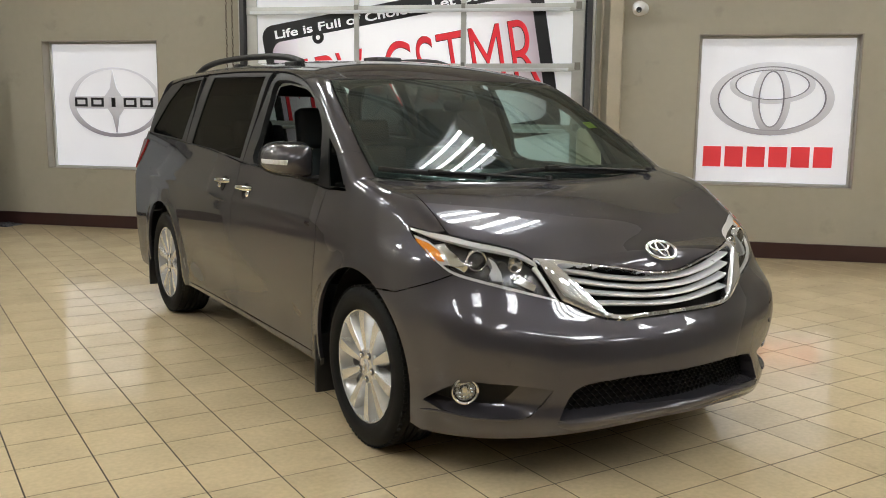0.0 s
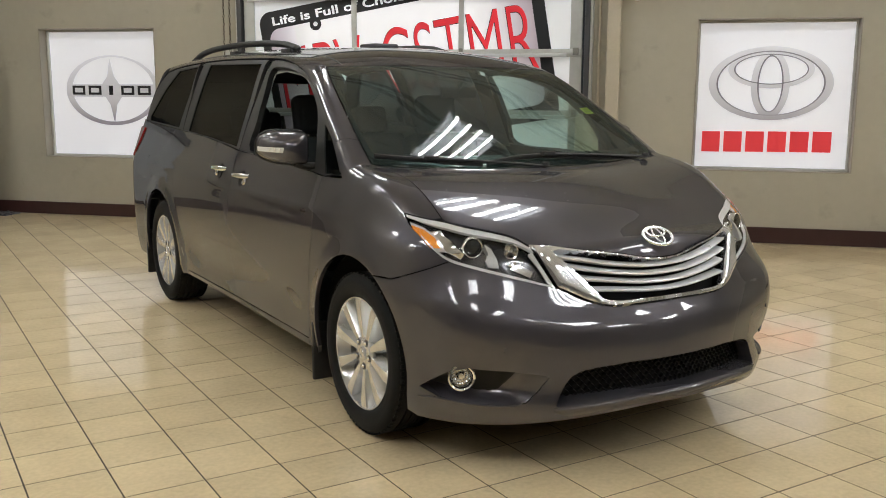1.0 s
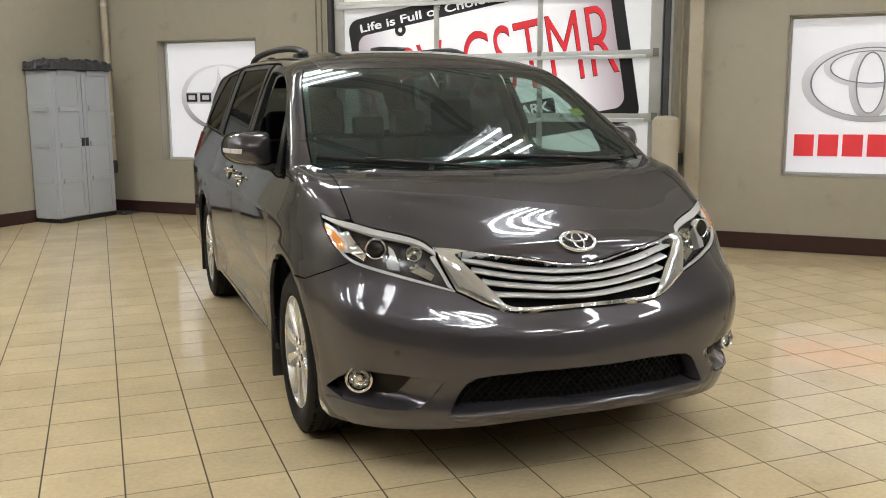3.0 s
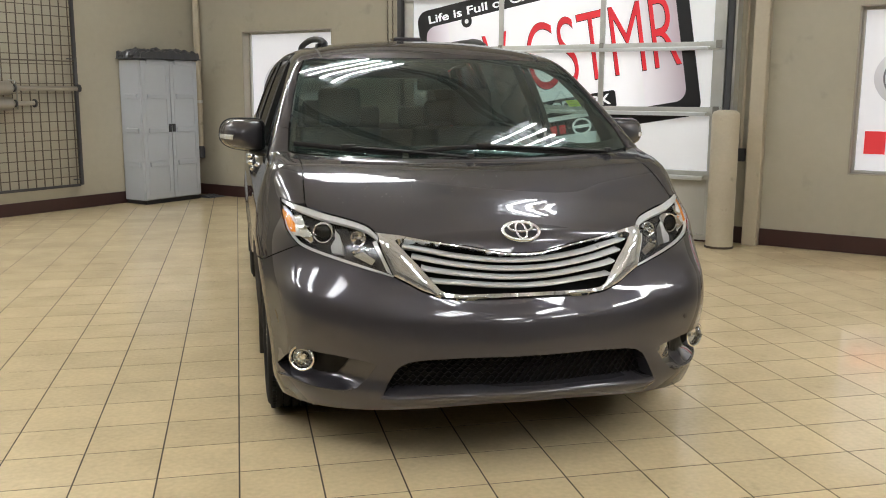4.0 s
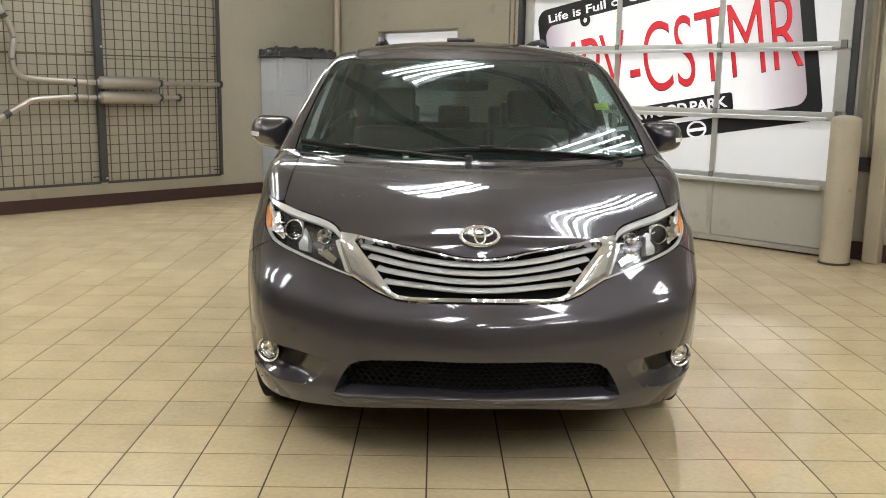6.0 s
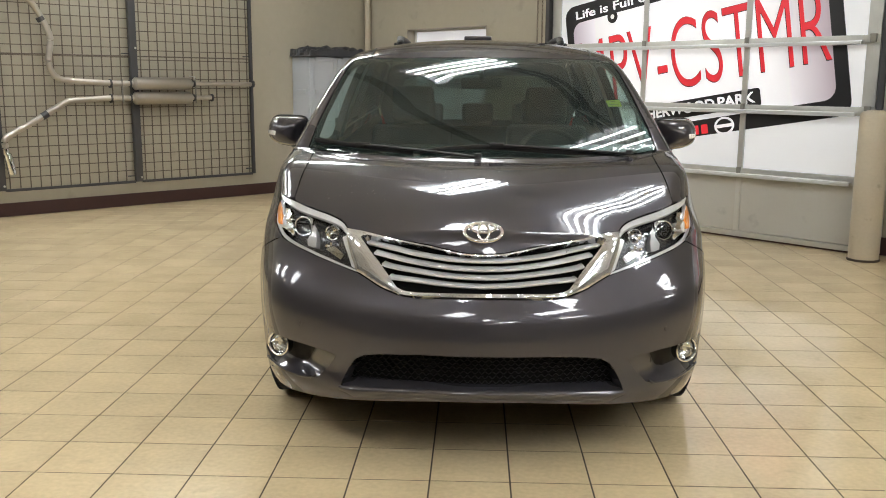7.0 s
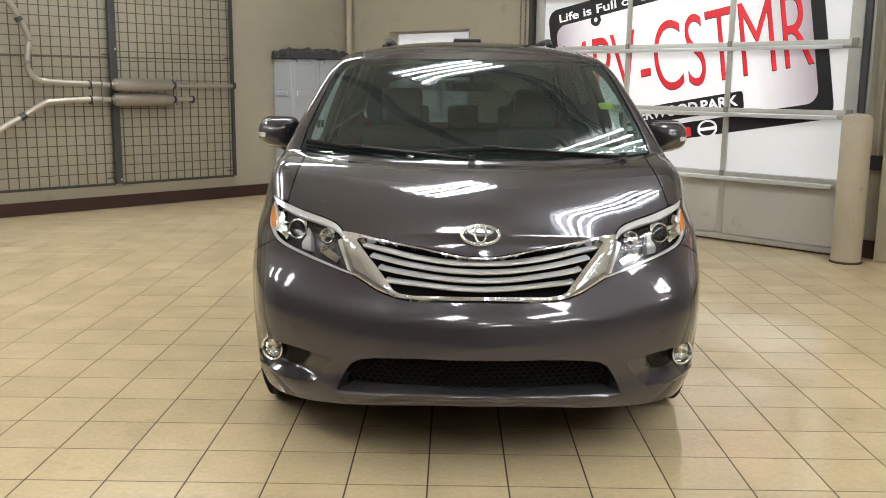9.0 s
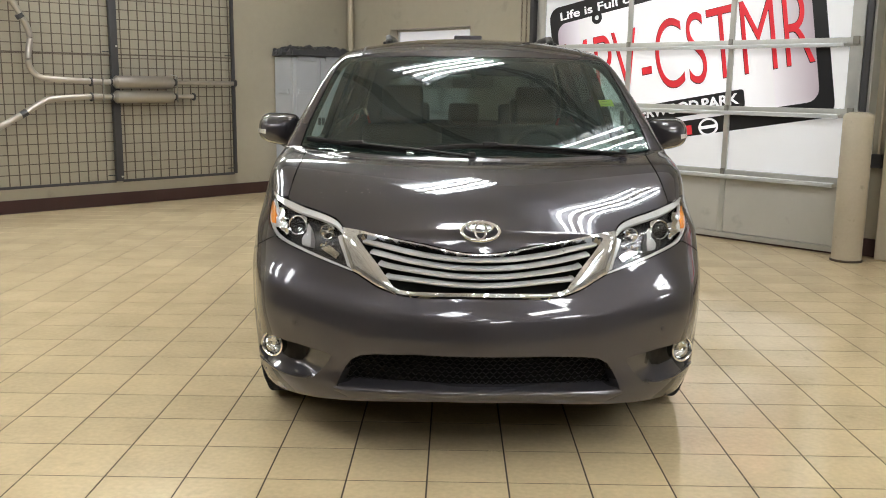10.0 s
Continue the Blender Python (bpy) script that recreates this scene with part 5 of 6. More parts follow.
# ditches beside the roof, with dark moulding
for g in (-1, 1):
    line = TOP(smooth_path(np.array([(g * .600, .885), (g * .604, 1.1), (g * .607, 1.6), (g * .606, 2.4), (g * .598, 3.1), (g * .585, 3.5)]), 6))
    part("roof_moulding", tube(line - [0, 0, .0015], .0055, 8, squash=(1.3, .7)), FRAME_BLACK, roof, "dark moulding in the roof ditch", smooth=True)
# tail
REAR_TOP = np.vstack([tail_top[::-1], s3(1, [(3.66, 1.52), (3.74, 1.40), (3.80, 1.25), (3.87, 1.15), (3.94, 1.0), (3.955, .8), (3.95, .62)])])
gate_low = REAR_(REAR_.inv(np.array([(.9, 3.95, .62), (.5, 4.08, .60), (0, 4.11, .60)])))
rear_win = mirrored(REAR_(REAR_.inv(np.array([(0, 3.86, 1.53), (.5, 3.82, 1.52), (.60, 3.78, 1.48), (.70, 3.86, 1.18), (.5, 3.95, 1.14), (0, 3.98, 1.14)]))))
gate = skin("tailgate", REAR_, mirrored(np.vstack([REAR_TOP, gate_low])), PAINT, van, h=.05, holes=[rear_win])
skin("rear_glass", REAR_, rear_win, REAR_TINT, gate, "tinted rear window", h=.05, gap=-.004, lip=0, lift=-.01)
low = REAR_(REAR_.inv(np.array([(.97, 3.95, .61), (.96, 3.94, .27), (.6, 4.06, .27), (0, 4.1, .27)])))
skin("rear_bumper", REAR_, mirrored(np.vstack([gate_low[::-1], low])), PAINT, van, h=.05)
for g in (-1, 1):
    tl = REAR_(REAR_.inv(flip([(.93, 3.86, 1.17), (.96, 3.93, .95), (.85, 4.0, .93), (.80, 3.97, 1.17)], g)))
    side_lens = s3(g, [(3.63, 1.185), (3.72, 1.19), (3.80, 1.18), (3.83, 1.06), (3.82, .965), (3.73, 1.02), (3.67, 1.10)])
    skin("side_tail_lamp", SIDE[g], side_lens, RED_LENS, van, "red tail lamp wrapped round the corner", h=.03, lift=.010, gap=0, lip=.012)
    skin("tail_lamp", REAR_, tl, RED_LENS, van, "red tail lamp", h=.03, lift=.02, gap=0, lip=.03)


# ---- wheels ----
def wheel(c, g):
    hub = Matrix.Translation((g * (.842 if c < 1 else .853), c, .352)) @ Matrix.Rotation(radians(90) * g, 4, "Y")      # local z points outwards
    R = .352
    prof = [(.244, -.095), (.262, -.112), (.300, -.1175), (.325, -.113), (.343, -.098), (R - .002, -.080)]
    for a in (-.052, -.017, .017, .052):
        prof += [(R, a - .006), (R - .009, a - .0045), (R - .009, a + .0045), (R, a + .006)]
    prof += [(R - .002, .080), (.343, .098), (.325, .113), (.3, .1175), (.296, .1165), (.290, .1178), (.262, .112), (.252, .104), (.244, .092)]
    wh = part("wheel", lathe([(.244, -.09), (.236, -.08), (.215, -.06), (.210, .05), (.236, .080), (.2405, .1015), (.2455, .1035), (.2465, .098), (.244, .085)], 72), RIM, van, "silver ten-spoke alloy wheel", smooth=True, m=hub)
    part("tyre", lathe(prof, 96), RUBBER, wh, "black rubber tyre", smooth=True)
    # tread blocks on the shoulders
    cuts = bmesh.new()
    for k in range(72):
        a = 2 * math.pi * k / 72
        for z0, z1 in ((.082, .104), (-.104, -.082)):
            box(.3435, .3525, -.009, .009, z0, z1 - .004, .002, bm=cuts, segments=1, m=Matrix.Rotation(a, 4, "Z"))
    part("tread", cuts, RUBBER, wh)["kind"] = "stuff"
    # spokes: broad at the rim, narrow at the hub, dished
    for k in range(10):
        pts = []
        for r, w, z, t in ((.050, .024, .088, .050), (.075, .027, .091, .056), (.11, .034, .095, .060), (.16, .042, .100, .062), (.205, .049, .103, .062), (.238, .054, .101, .060)):
            pts.append([(r, -w / 2 - .009, z - t), (r, -w / 2, z - .006), (r, -w / 2 + .003, z), (r, w / 2 - .003, z), (r, w / 2, z - .006), (r, w / 2 + .009, z - t)])
        bm = bmesh.new()
        rows = [[bm.verts.new(q) for q in row] for row in pts]
        for ra, rb in zip(rows, rows[1:]):
            for i in range(6):
                j = (i + 1) % 6
                bm.faces.new((ra[i], ra[j], rb[j], rb[i]))
        bm.faces.new(rows[0][::-1])
        bm.faces.new(rows[-1])
        part("spoke", bm, RIM, wh, smooth=True, m=Matrix.Rotation(2 * math.pi * k / 10 + .1, 4, "Z"))
    part("hub_plate", lathe([(0, .066), (.072, .066), (.080, .074), (.078, .084), (.070, .090), (.04, .092), (0, .092)], 40), RIM, wh, smooth=True)
    for k in range(5):
        a = 2 * math.pi * (k + .5) / 5 + .1
        m = Matrix.Translation((.057 * math.cos(a), .057 * math.sin(a), .0905))
        # a raised dark disc stands in for the shaded recess
        part("nut_hole", lathe([(0, .0015), (.0135, .0015), (.0145, .003), (.016, .0015), (.016, -.002)], 18), HOLE_SHADE, wh, m=m)
        part("wheel_nut", lathe([(0, .010), (.006, .010), (.009, .006), (.0095, -.002)], 6), CHROME, wh, "chrome wheel nut", m=m)
    part("centre_cap", lathe([(0, .0995), (.018, .099), (.028, .096), (.031, .091), (.031, .088)], 28), RIM, wh, smooth=True)
    part("cap_ring", tube([(.019 * math.cos(a), .013 * math.sin(a), .0995) for a in np.linspace(0, 2 * math.pi, 25)[:-1]], .002, 6, closed=True), CHROME, wh)
    part("brake_disc", lathe([(0, .02), (.148, .02), (.15, .015), (.15, 0), (0, 0)], 40), STEEL, wh, "dull steel brake disc")
    part("back_plate", lathe([(0, -.02), (.212, -.02), (.212, -.03), (0, -.03)], 32), DARK_VOID, wh)


for c in (AXLE, 3.03):
    for g in (-1, 1):
        wheel(c, g)


# ---- mirrors ----
def mirror(g):
    """A cap with a flat top, square towards the door and rounded to a blunt tip at its outer end, drawn back there; black foot."""
    n, depth = 56, .135
    CXM, CZM, HIGH_M = 1.052, 1.200, .084

    def back(x):
        return .640 + .075 * max((x - .985) / .15, 0) ** 2

    def slope(x, z):
        return z + (.030 * min(max((x - .93) / .2, 0), 1) * (CZM - z) / HIGH_M if z < CZM else 0)

    def shell(t, a):
        """A place on the cap, t = 0 at the open back and 1 at the front."""
        k = max(1 - t ** 2.8, 0) ** .5
        c, w, e = (math.cos(a), .083, .82) if math.cos(a) > 0 else (math.cos(a), .135, .34)
        x = CXM + math.copysign(abs(c) ** e, c) * w * k
        z = CZM + math.copysign(abs(math.sin(a)) ** e, math.sin(a)) * HIGH_M * k
        return (g * x, back(x) - depth * t, slope(x, z))

    def on_front(x, z, out):
        """The front of the cap at a given x and height, for its outer half."""
        k = min((abs((x - CXM) / .083) ** (2 / .82) + abs((z - CZM) / HIGH_M) ** (2 / .82)) ** .41, .995)
        t = (1 - k * k) ** (1 / 2.8)
        return (g * (x + out * k), back(x) - depth * t - out * (1.2 - k), slope(x, z))

    cap, low = bmesh.new(), bmesh.new()
    steps = np.sin(np.linspace(0, 1, 18) * math.pi / 2)
    for bm, below in ((cap, False), (low, True)):
        grid_ = {}
        for i, t in enumerate(steps):
            for j in range(n):
                grid_[i, j] = bm.verts.new(shell(t, 2 * math.pi * (j + .5) / n))
        for i in range(17):
            for j in range(n):
                q = [grid_[i, j], grid_[i, (j + 1) % n], grid_[i + 1, (j + 1) % n], grid_[i + 1, j]]
                if (math.sin(2 * math.pi * (j + 1) / n) < -.60) == below:
                    bm.faces.new(q)
        bmesh.ops.remove_doubles(bm, verts=bm.verts, dist=1e-4)
        bmesh.ops.delete(bm, geom=[v for v in bm.verts if not v.link_faces], context="VERTS")
        if g < 0:
            bmesh.ops.reverse_faces(bm, faces=bm.faces)
    mi = part("door_mirror", cap, PAINT, van, "grey door mirror with a clear signal strip", smooth=True)
    part("lower_shell", low, PAINT, mi, "grey lower shell", smooth=True)
    rim = [shell(0, 2 * math.pi * j / 40) for j in range(40)]
    part("rim", tube([(p[0], p[1] + .004, p[2]) for p in rim], .006, 8, closed=True, up=(0, 1, 0)), BLACK_PLASTIC, mi, "black rim", smooth=True)
    fan = bmesh.new()
    fan.faces.new([fan.verts.new((p[0], p[1] + .002, p[2])) for p in rim])
    part("mirror_glass", fan, CHROME, mi, "mirror glass")
    # the signal lens, let into the outer end
    lens, rows = bmesh.new(), []
    for j in range(7):
        f = j / 6
        z = 1.178 + .036 * f
        x0 = 1.066 - .006 * f
        x1 = CXM + .083 * (.985 - abs((z - CZM) / HIGH_M) ** 2.44) ** .41
        proud = .0018 if 0 < j < 6 else -.004
        rows.append([lens.verts.new(on_front(x0 + (x1 - x0) * math.sin(math.pi / 2 * i / 12), z, proud if i else -.004)) for i in range(13)])
    for ra, rb in zip(rows, rows[1:]):
        for k in range(12):
            lens.faces.new((ra[k], ra[k + 1], rb[k + 1], rb[k]))
    part("signal_lens", lens, LAMP_BRIGHT, mi, "clear ribbed signal lens", smooth=True)
    for x in (1.082, 1.098, 1.112):
        part("signal_rib", tube([on_front(x, z, .0022) for z in (1.184, 1.190, 1.196, 1.202, 1.208)], .0013, 6), LAMP_SILVER, mi)
    part("arm", tube(smooth_path([(g * .875, .585, 1.115), (g * .94, .60, 1.118), (g * .985, .61, 1.135)], 5), .026, 12, squash=(1.7, .7)), BLACK_PLASTIC, mi, "black mounting arm", smooth=True)


for g in (-1, 1):
    mirror(g)

# ---- roof rails and antenna ----
for g in (-1, 1):
    line = []
    for s, up in ((1.66, .004), (1.74, .020), (1.85, .036), (2.1, .046), (2.6, .050), (3.1, .048), (3.4, .038), (3.55, .022), (3.64, .004)):
        z = TOP(np.array([(g * .535, s)]))[0][2]
        line.append((g * (.505 + .03 * bump(np.array(s), 1.9, 3.4, .5)), s, z + up * .85 + .010))
    line = smooth_path(line, 5)
    rail = part("roof_rail", tube(line, [.012] + [.023] * (len(line) - 2) + [.012], 12, squash=(1.0, .85)), BLACK_PLASTIC, van, "dark grey roof rail", smooth=True)
    for s, r in ((1.76, .075), (2.68, .05), (3.52, .075)):
        z = TOP(np.array([(g * .53, s)]))[0][2]
        part("rail_foot", box(g * .525 - .022, g * .525 + .022, s - r, s + r, z - .012, z + .016, .010), BLACK_PLASTIC, rail, smooth=True)
z = TOP(np.array([(0, 1.58)]))[0][2]
part("antenna_base", box(-.10, .068, 1.50, 1.68, z - .012, z + .019, .011, segments=3), PAINT, van, "low grey antenna base on the roof", smooth=True)

# ---- wipers ----
def wiper(pts, pivot):
    line = smooth_path(TOP(np.array([(p[0], p[1]) for p in pts])) + [0, -.010, .010], 6)
    w = part("wiper", tube(line, .0075, 8, squash=(.8, 1.5)), BLACK_PLASTIC, van, "black windshield wiper", smooth=True)
    a = TOP(np.array([pivot]))[0] + [0, -.02, .010]
    mid = line[len(line) // 2] + [0, -.012, .010]
    part("arm", tube(smooth_path([a, (a + mid) / 2 + [0, 0, .002], mid], 5), .009, 8, squash=(1.3, .8)), BLACK_PLASTIC, w, smooth=True)
    part("clip", box(-.035, .035, -.012, .012, -.008, .012, .004, m=Matrix.Translation(mid)), BLACK_PLASTIC, w)
    part("pivot", lathe([(0, .02), (.016, .018), (.02, 0), (0, -.004)], 16, m=Matrix.Translation(a)), BLACK_PLASTIC, w)


wiper([(-.80, .170), (-.64, .118), (-.48, .072), (-.32, .036)], (-.02, -.03))
wiper([(-.29, .040), (-.10, .060), (.068, .062), (.35, .050), (.62, .056)], (.68, .045))

# ---- trim on the glass ----
frit_out = mirrored(np.vstack([glass_top[::-1], glass_side[::-1][1:], glass_low[1:]]))
fi = [(0, .795), (.4, .812), (.60, .826), (.655, .832), (.694, .75), (.730, .567), (.765, .363), (.782, .21), (.69, .168), (.55, .140), (.3, .112), (0, .100)]
skin("black_border", TOP, frit_out, BLACK_GLOSS, van, "black printed border of the windshield", h=.03, gap=.006, lip=0, lift=-.006, holes=[mirrored(TOP(np.array(fi)))])
st = TOP(np.array([(.637, .438), (.708, .452), (.702, .508), (.630, .490)]))
skin("sticker", TOP, st, YELLOW, van, "yellow-green sticker inside the windshield", h=.02, gap=0, lip=0, lift=-.008)
for k in range(2):
    a, b = .022 * k, .022 * k + .004
    bar = TOP(np.array([(.648, .456 + a), (.690 - .014 * k, .464 + a), (.690 - .014 * k, .464 + b), (.648, .456 + b)]))
    skin("print_bar", TOP, bar, OLIVE, van, "faint dark print", h=.02, gap=0, lip=0, lift=-.0072)
part("inner_mirror", box(-.11, .11, .72, .745, 1.430, 1.490, .012), BLACK_GLOSS, van, "black inner mirror", smooth=True)
part("mirror_stalk", tube([(0, .73, 1.48), (0, .71, 1.522)], .012, 8), BLACK_PLASTIC, van)

# ---- inside ----
head_loop = mirrored(np.vstack([glass_top[::-1] + [0, .02, 0], glass_side[::-1][1:] + [.0, .02, 0], right_rim[4:], tail_top]))
skin("headliner", WRAP, head_loop, LINER, van, "light grey headliner and pillar trim", h=.06, gap=.004, lip=0, lift=-.030)
for g in (-1, 1):
    inner_side = np.vstack([s3(g, [(.55, .32), (.50, .85), (.44, 1.07), (1.0, 1.10), (1.58, 1.12), (2.2, 1.16), (2.73, 1.18), (3.5, 1.21), (3.75, 1.2), (3.85, .9), (3.8, .7), (3.55, .80), (3.03, .85), (2.55, .80), (2.4, .32)])])
    skin("inner_trim", SIDE[g], inner_side, DASH, van, "dark inner door trim", h=.08, gap=0, lip=0, lift=-.07)
part("cabin_floor", box(-.88, .88, .25, 3.9, .34, .38), DASH, van, "dark cabin floor")
part("underbody", box(-.62, .62, -.52, 3.9, .20, .335, .02), DARK_VOID, van, "black underbody")
# plain dark boxes added to block the view through arches and gaps
part("engine_bay", box(-.58, .58, -.62, .22, .33, .80, .02), DARK_VOID, van)
part("firewall", box(-.80, .80, .12, .16, .33, 1.0), DARK_VOID, van)
dash = smooth_path([(.05, 1.045), (.30, 1.075), (.60, 1.090), (.82, 1.078), (.93, 1.02), (.97, .90), (.93, .70)], 5)
bm = bmesh.new()
rows = [[bm.verts.new((x, s, z + .02 * math.exp(-((x - .40) / .2) ** 2) * (1 if .6 < s < .95 else 0) - .015 * (abs(x) / .8) ** 4)) for x in np.linspace(-.80, .80, 33)] for s, z in dash]
for ra, rb in zip(rows, rows[1:]):
    for i in range(32):
        bm.faces.new((ra[i], ra[i + 1], rb[i + 1], rb[i]))
part("dashboard", bm, DASH, van, "dark grey dashboard", smooth=True)
ring_m = Matrix.Translation((.40, 1.03, 1.03)) @ Matrix.Rotation(radians(62), 4, "X")
sw = part("steering_wheel", tube([(.185 * math.cos(a), .185 * math.sin(a), 0) for a in np.linspace(0, 2 * math.pi, 41)[:-1]], .016, 10, closed=True), BLACK_PLASTIC, van, "black steering wheel", smooth=True, m=ring_m)
part("hub", lathe([(0, .03), (.06, .025), (.075, 0), (0, -.03)], 24), BLACK_PLASTIC, sw, smooth=True)
for a in (0, math.pi, -math.pi / 2):
    part("spoke", box(.05, .18, -.02, .02, -.01, .01, .006, m=Matrix.Rotation(a, 4, "Z")), BLACK_PLASTIC, sw)


def cushion(x0, x1, y0, y1, z0, z1, r=.05):
    bm = box(x0, x1, y0, y1, z0, z1, r, segments=4)
    return bm


def seat(x, s, wide=.52, top=1.22, rest=1.45, rests=1):
    st = part("seat", cushion(-wide / 2, wide / 2, -.50, .04, -.10, .06), CLOTH, van, "grey cloth seat", smooth=True, m=Matrix.Translation((x, s, .62)))
    back = part("backrest", cushion(-wide / 2 + .01, wide / 2 - .01, -.02, .13, -.02, top - .62), CLOTH, st, smooth=True, m=Matrix.Rotation(radians(-12), 4, "X"))
    for k in range(rests):
        o = (k - (rests - 1) / 2) * wide / rests
        part("headrest", cushion(o - .13, o + .13, .02, .13, top - .60, rest - .60, .045), CLOTH, back, smooth=True)
        for d in (-.05, .05):
            part("headrest_post", tube([(o + d, .075, top - .70), (o + d, .075, top - .58)], .007, 8), CHROME, back)


seat(-.42, 1.42)
seat(.42, 1.42)
seat(-.45, 2.42, .50, 1.18, 1.36)
seat(.45, 2.42, .50, 1.18, 1.36)
seat(0, 3.35, 1.25, 1.12, 1.30, 3)

# ---- wire grid display on the side wall ----
G = LEFT + .075
grid = thing("wire_grid_display", "brown wire grid panels in a dark steel frame on the wall", "display rack", ROOM)
for w in (2.93, 4.46):
    part("post", box(G - .03, G + .03, w - .042, w + .042, .29, 3.4, .004), DARK_STEEL, grid, "dark steel channel post", smooth=True)
    for z in (.34, 1.82):
        part("bolt", lathe([(0, 0), (.012, 0), (.012, .008), (0, .01)], 10, m=Matrix.Translation((G + .03, w + .02, z)) @ Matrix.Rotation(radians(90), 4, "Y")), STEEL, grid)
part("end_post", box(G - .018, G + .018, 5.985, 6.025, .29, 3.4, .004), DARK_STEEL, grid, "dark steel end post")
for a, b in ((1.4, 2.885), (2.975, 4.415), (4.505, 5.983)):
    part("bottom_bar", box(G - .015, G + .015, a, b, .275, .305, .003), DARK_STEEL, grid)
    part("cross_bar", tube([(G + .012, a, 1.728), (G + .012, b, 1.728)], .007, 8), WIRE, grid)
    for z in (.36, 1.755):
        part("clip", box(G, G + .022, b - .09, b, z - .006, z + .006), DARK_STEEL, grid)
vert = to_mesh("upright_wire", *(lambda q: ([(x, y, z) for z in (.306, 3.4) for x, y in q], [(0, 1, 5, 4), (1, 2, 6, 5), (2, 3, 7, 6), (3, 0, 4, 7)]))([(-.0046, -.0046), (.0046, -.0046), (.0046, .0046), (-.0046, .0046)]), WIRE, smooth=False)
PITCH = .1075
for a, b in ((1.4, 2.885), (2.975, 4.415), (4.505, 5.983)):
    n = int((b - a - .045) / PITCH)
    off = .045
    for k in range(n + 1):
        part("upright_wire", vert, WIRE, grid, m=Matrix.Translation((G, a + off + k * PITCH, 0)))
    hor = to_mesh("level_wire", *(lambda q: ([(x, y, z) for y in (a, b) for x, z in q], [(0, 1, 5, 4), (1, 2, 6, 5), (2, 3, 7, 6), (3, 0, 4, 7)]))([(-.0046, -.0046), (.0046, -.0046), (.0046, .0046), (-.0046, .0046)]), WIRE, smooth=False)
    for k in range(28):
        part("level_wire", hor, WIRE, grid, m=Matrix.Translation((G + .006, 0, (.398 if a > 4.5 else .425) + k * PITCH)))


# ---- exhausts hung on the grid ----
def muffler(y0, y1, z, r):
    return lathe([(0, y0), (.026, y0), (.03, y0 + .02), (r * .8, y0 + .035), (r, y0 + .05), (r, y1 - .05), (r * .8, y1 - .03), (.03, y1 - .015), (.026, y1), (0, y1)], 32,
                 m=Matrix.Translation((E_, 0, z)) @ Matrix.Rotation(radians(-90), 4, "X"))


E_ = G + .11
ex = thing("exhaust_system", "bent stainless exhaust pipe with a brushed muffler, hung on the grid", "exhaust", ROOM)
part("muffler", muffler(4.37, 5.14, 1.42, .072), CAN, ex, "brushed steel muffler", smooth=True)
part("tail_pipe", tube([(E_, 5.14, 1.42), (E_ - .03, 5.6, 1.418), (E_ - .03, 5.97, 1.415)], .027, 14), EXHAUST, ex, smooth=True)
part("pipe", tube(smooth_path([(E_, 4.37, 1.42), (E_, 4.10, 1.425), (E_, 3.66, 1.452), (E_, 3.545, 1.485), (E_, 3.485, 1.56), (E_, 3.47, 1.66), (E_, 3.488, 1.78), (E_, 3.503, 1.88), (E_, 3.47, 2.0), (E_, 3.33, 2.25), (E_, 3.12, 2.42), (E_, 3.0, 2.6)], 7), .033, 14), EXHAUST, ex, smooth=True)
for y, r in ((4.13, .05), (4.36, .042), (5.15, .042), (5.96, .045)):
    part("clamp", tube([(E_, y - .008, 1.42), (E_, y + .008, 1.42)], r, 14), DARK_STEEL, ex, "dark band clamp", smooth=True)
part("bracket", box(E_ + .020, E_ + .032, 5.155, 5.171, 1.19, 1.49, .003), OLD_STEEL, ex, "flat steel strap across both pipes")
part("bracket", box(E_ + .030, E_ + .040, 4.248, 4.262, 1.20, 1.47, .003), OLD_STEEL, ex)
part("hanger", tube([(E_, 5.16, 1.47), (E_ - .04, 5.19, 1.50), (E_ - .08, 5.14, 1.51)], .006, 6), STEEL, ex)
part("pipe_band", tube([(E_, 3.40, 2.11), (E_, 3.425, 2.07)], .042, 12), DARK_STEEL, ex)
ex = thing("exhaust_system", "stainless exhaust pipe with a brushed muffler and bright tail tip", "exhaust", ROOM)
part("muffler", muffler(4.37, 5.14, 1.255, .072), CAN, ex, "brushed steel muffler", smooth=True)
part("tail_pipe", tube([(E_, 5.14, 1.255), (E_, 5.38, 1.257)], .026, 14), EXHAUST, ex, smooth=True)
part("pipe", tube(smooth_path([(E_, 4.37, 1.255), (E_, 4.10, 1.258), (E_, 3.70, 1.235), (E_, 3.60, 1.205), (E_, 3.33, 1.05), (E_, 3.05, .90), (E_, 2.97, .84), (E_, 2.965, .74)], 7), .033, 14), EXHAUST, ex, smooth=True)
part("tip", tube([(E_, 2.965, .745), (E_, 2.97, .69), (E_, 2.985, .68), (E_, 3.02, .47)], [.031, .033, .040, .042], 18), CHROME, ex, "bright chrome tip", smooth=True)
for y, r in ((4.13, .05), (4.36, .042), (5.15, .042), (5.385, .046)):
    part("clamp", tube([(E_, y - .008, 1.255), (E_, y + .008, 1.255)], r, 14), DARK_STEEL, ex, "dark band clamp", smooth=True)
part("pipe_band", tube([(E_, 3.42, 1.10), (E_, 3.36, 1.065)], .040, 12), DARK_STEEL, ex)

# ---- storage cabinet ----
CX0, CX1, CW0, CW1, CH = LEFT + .02, -6.085, 6.665, 7.555, 1.765
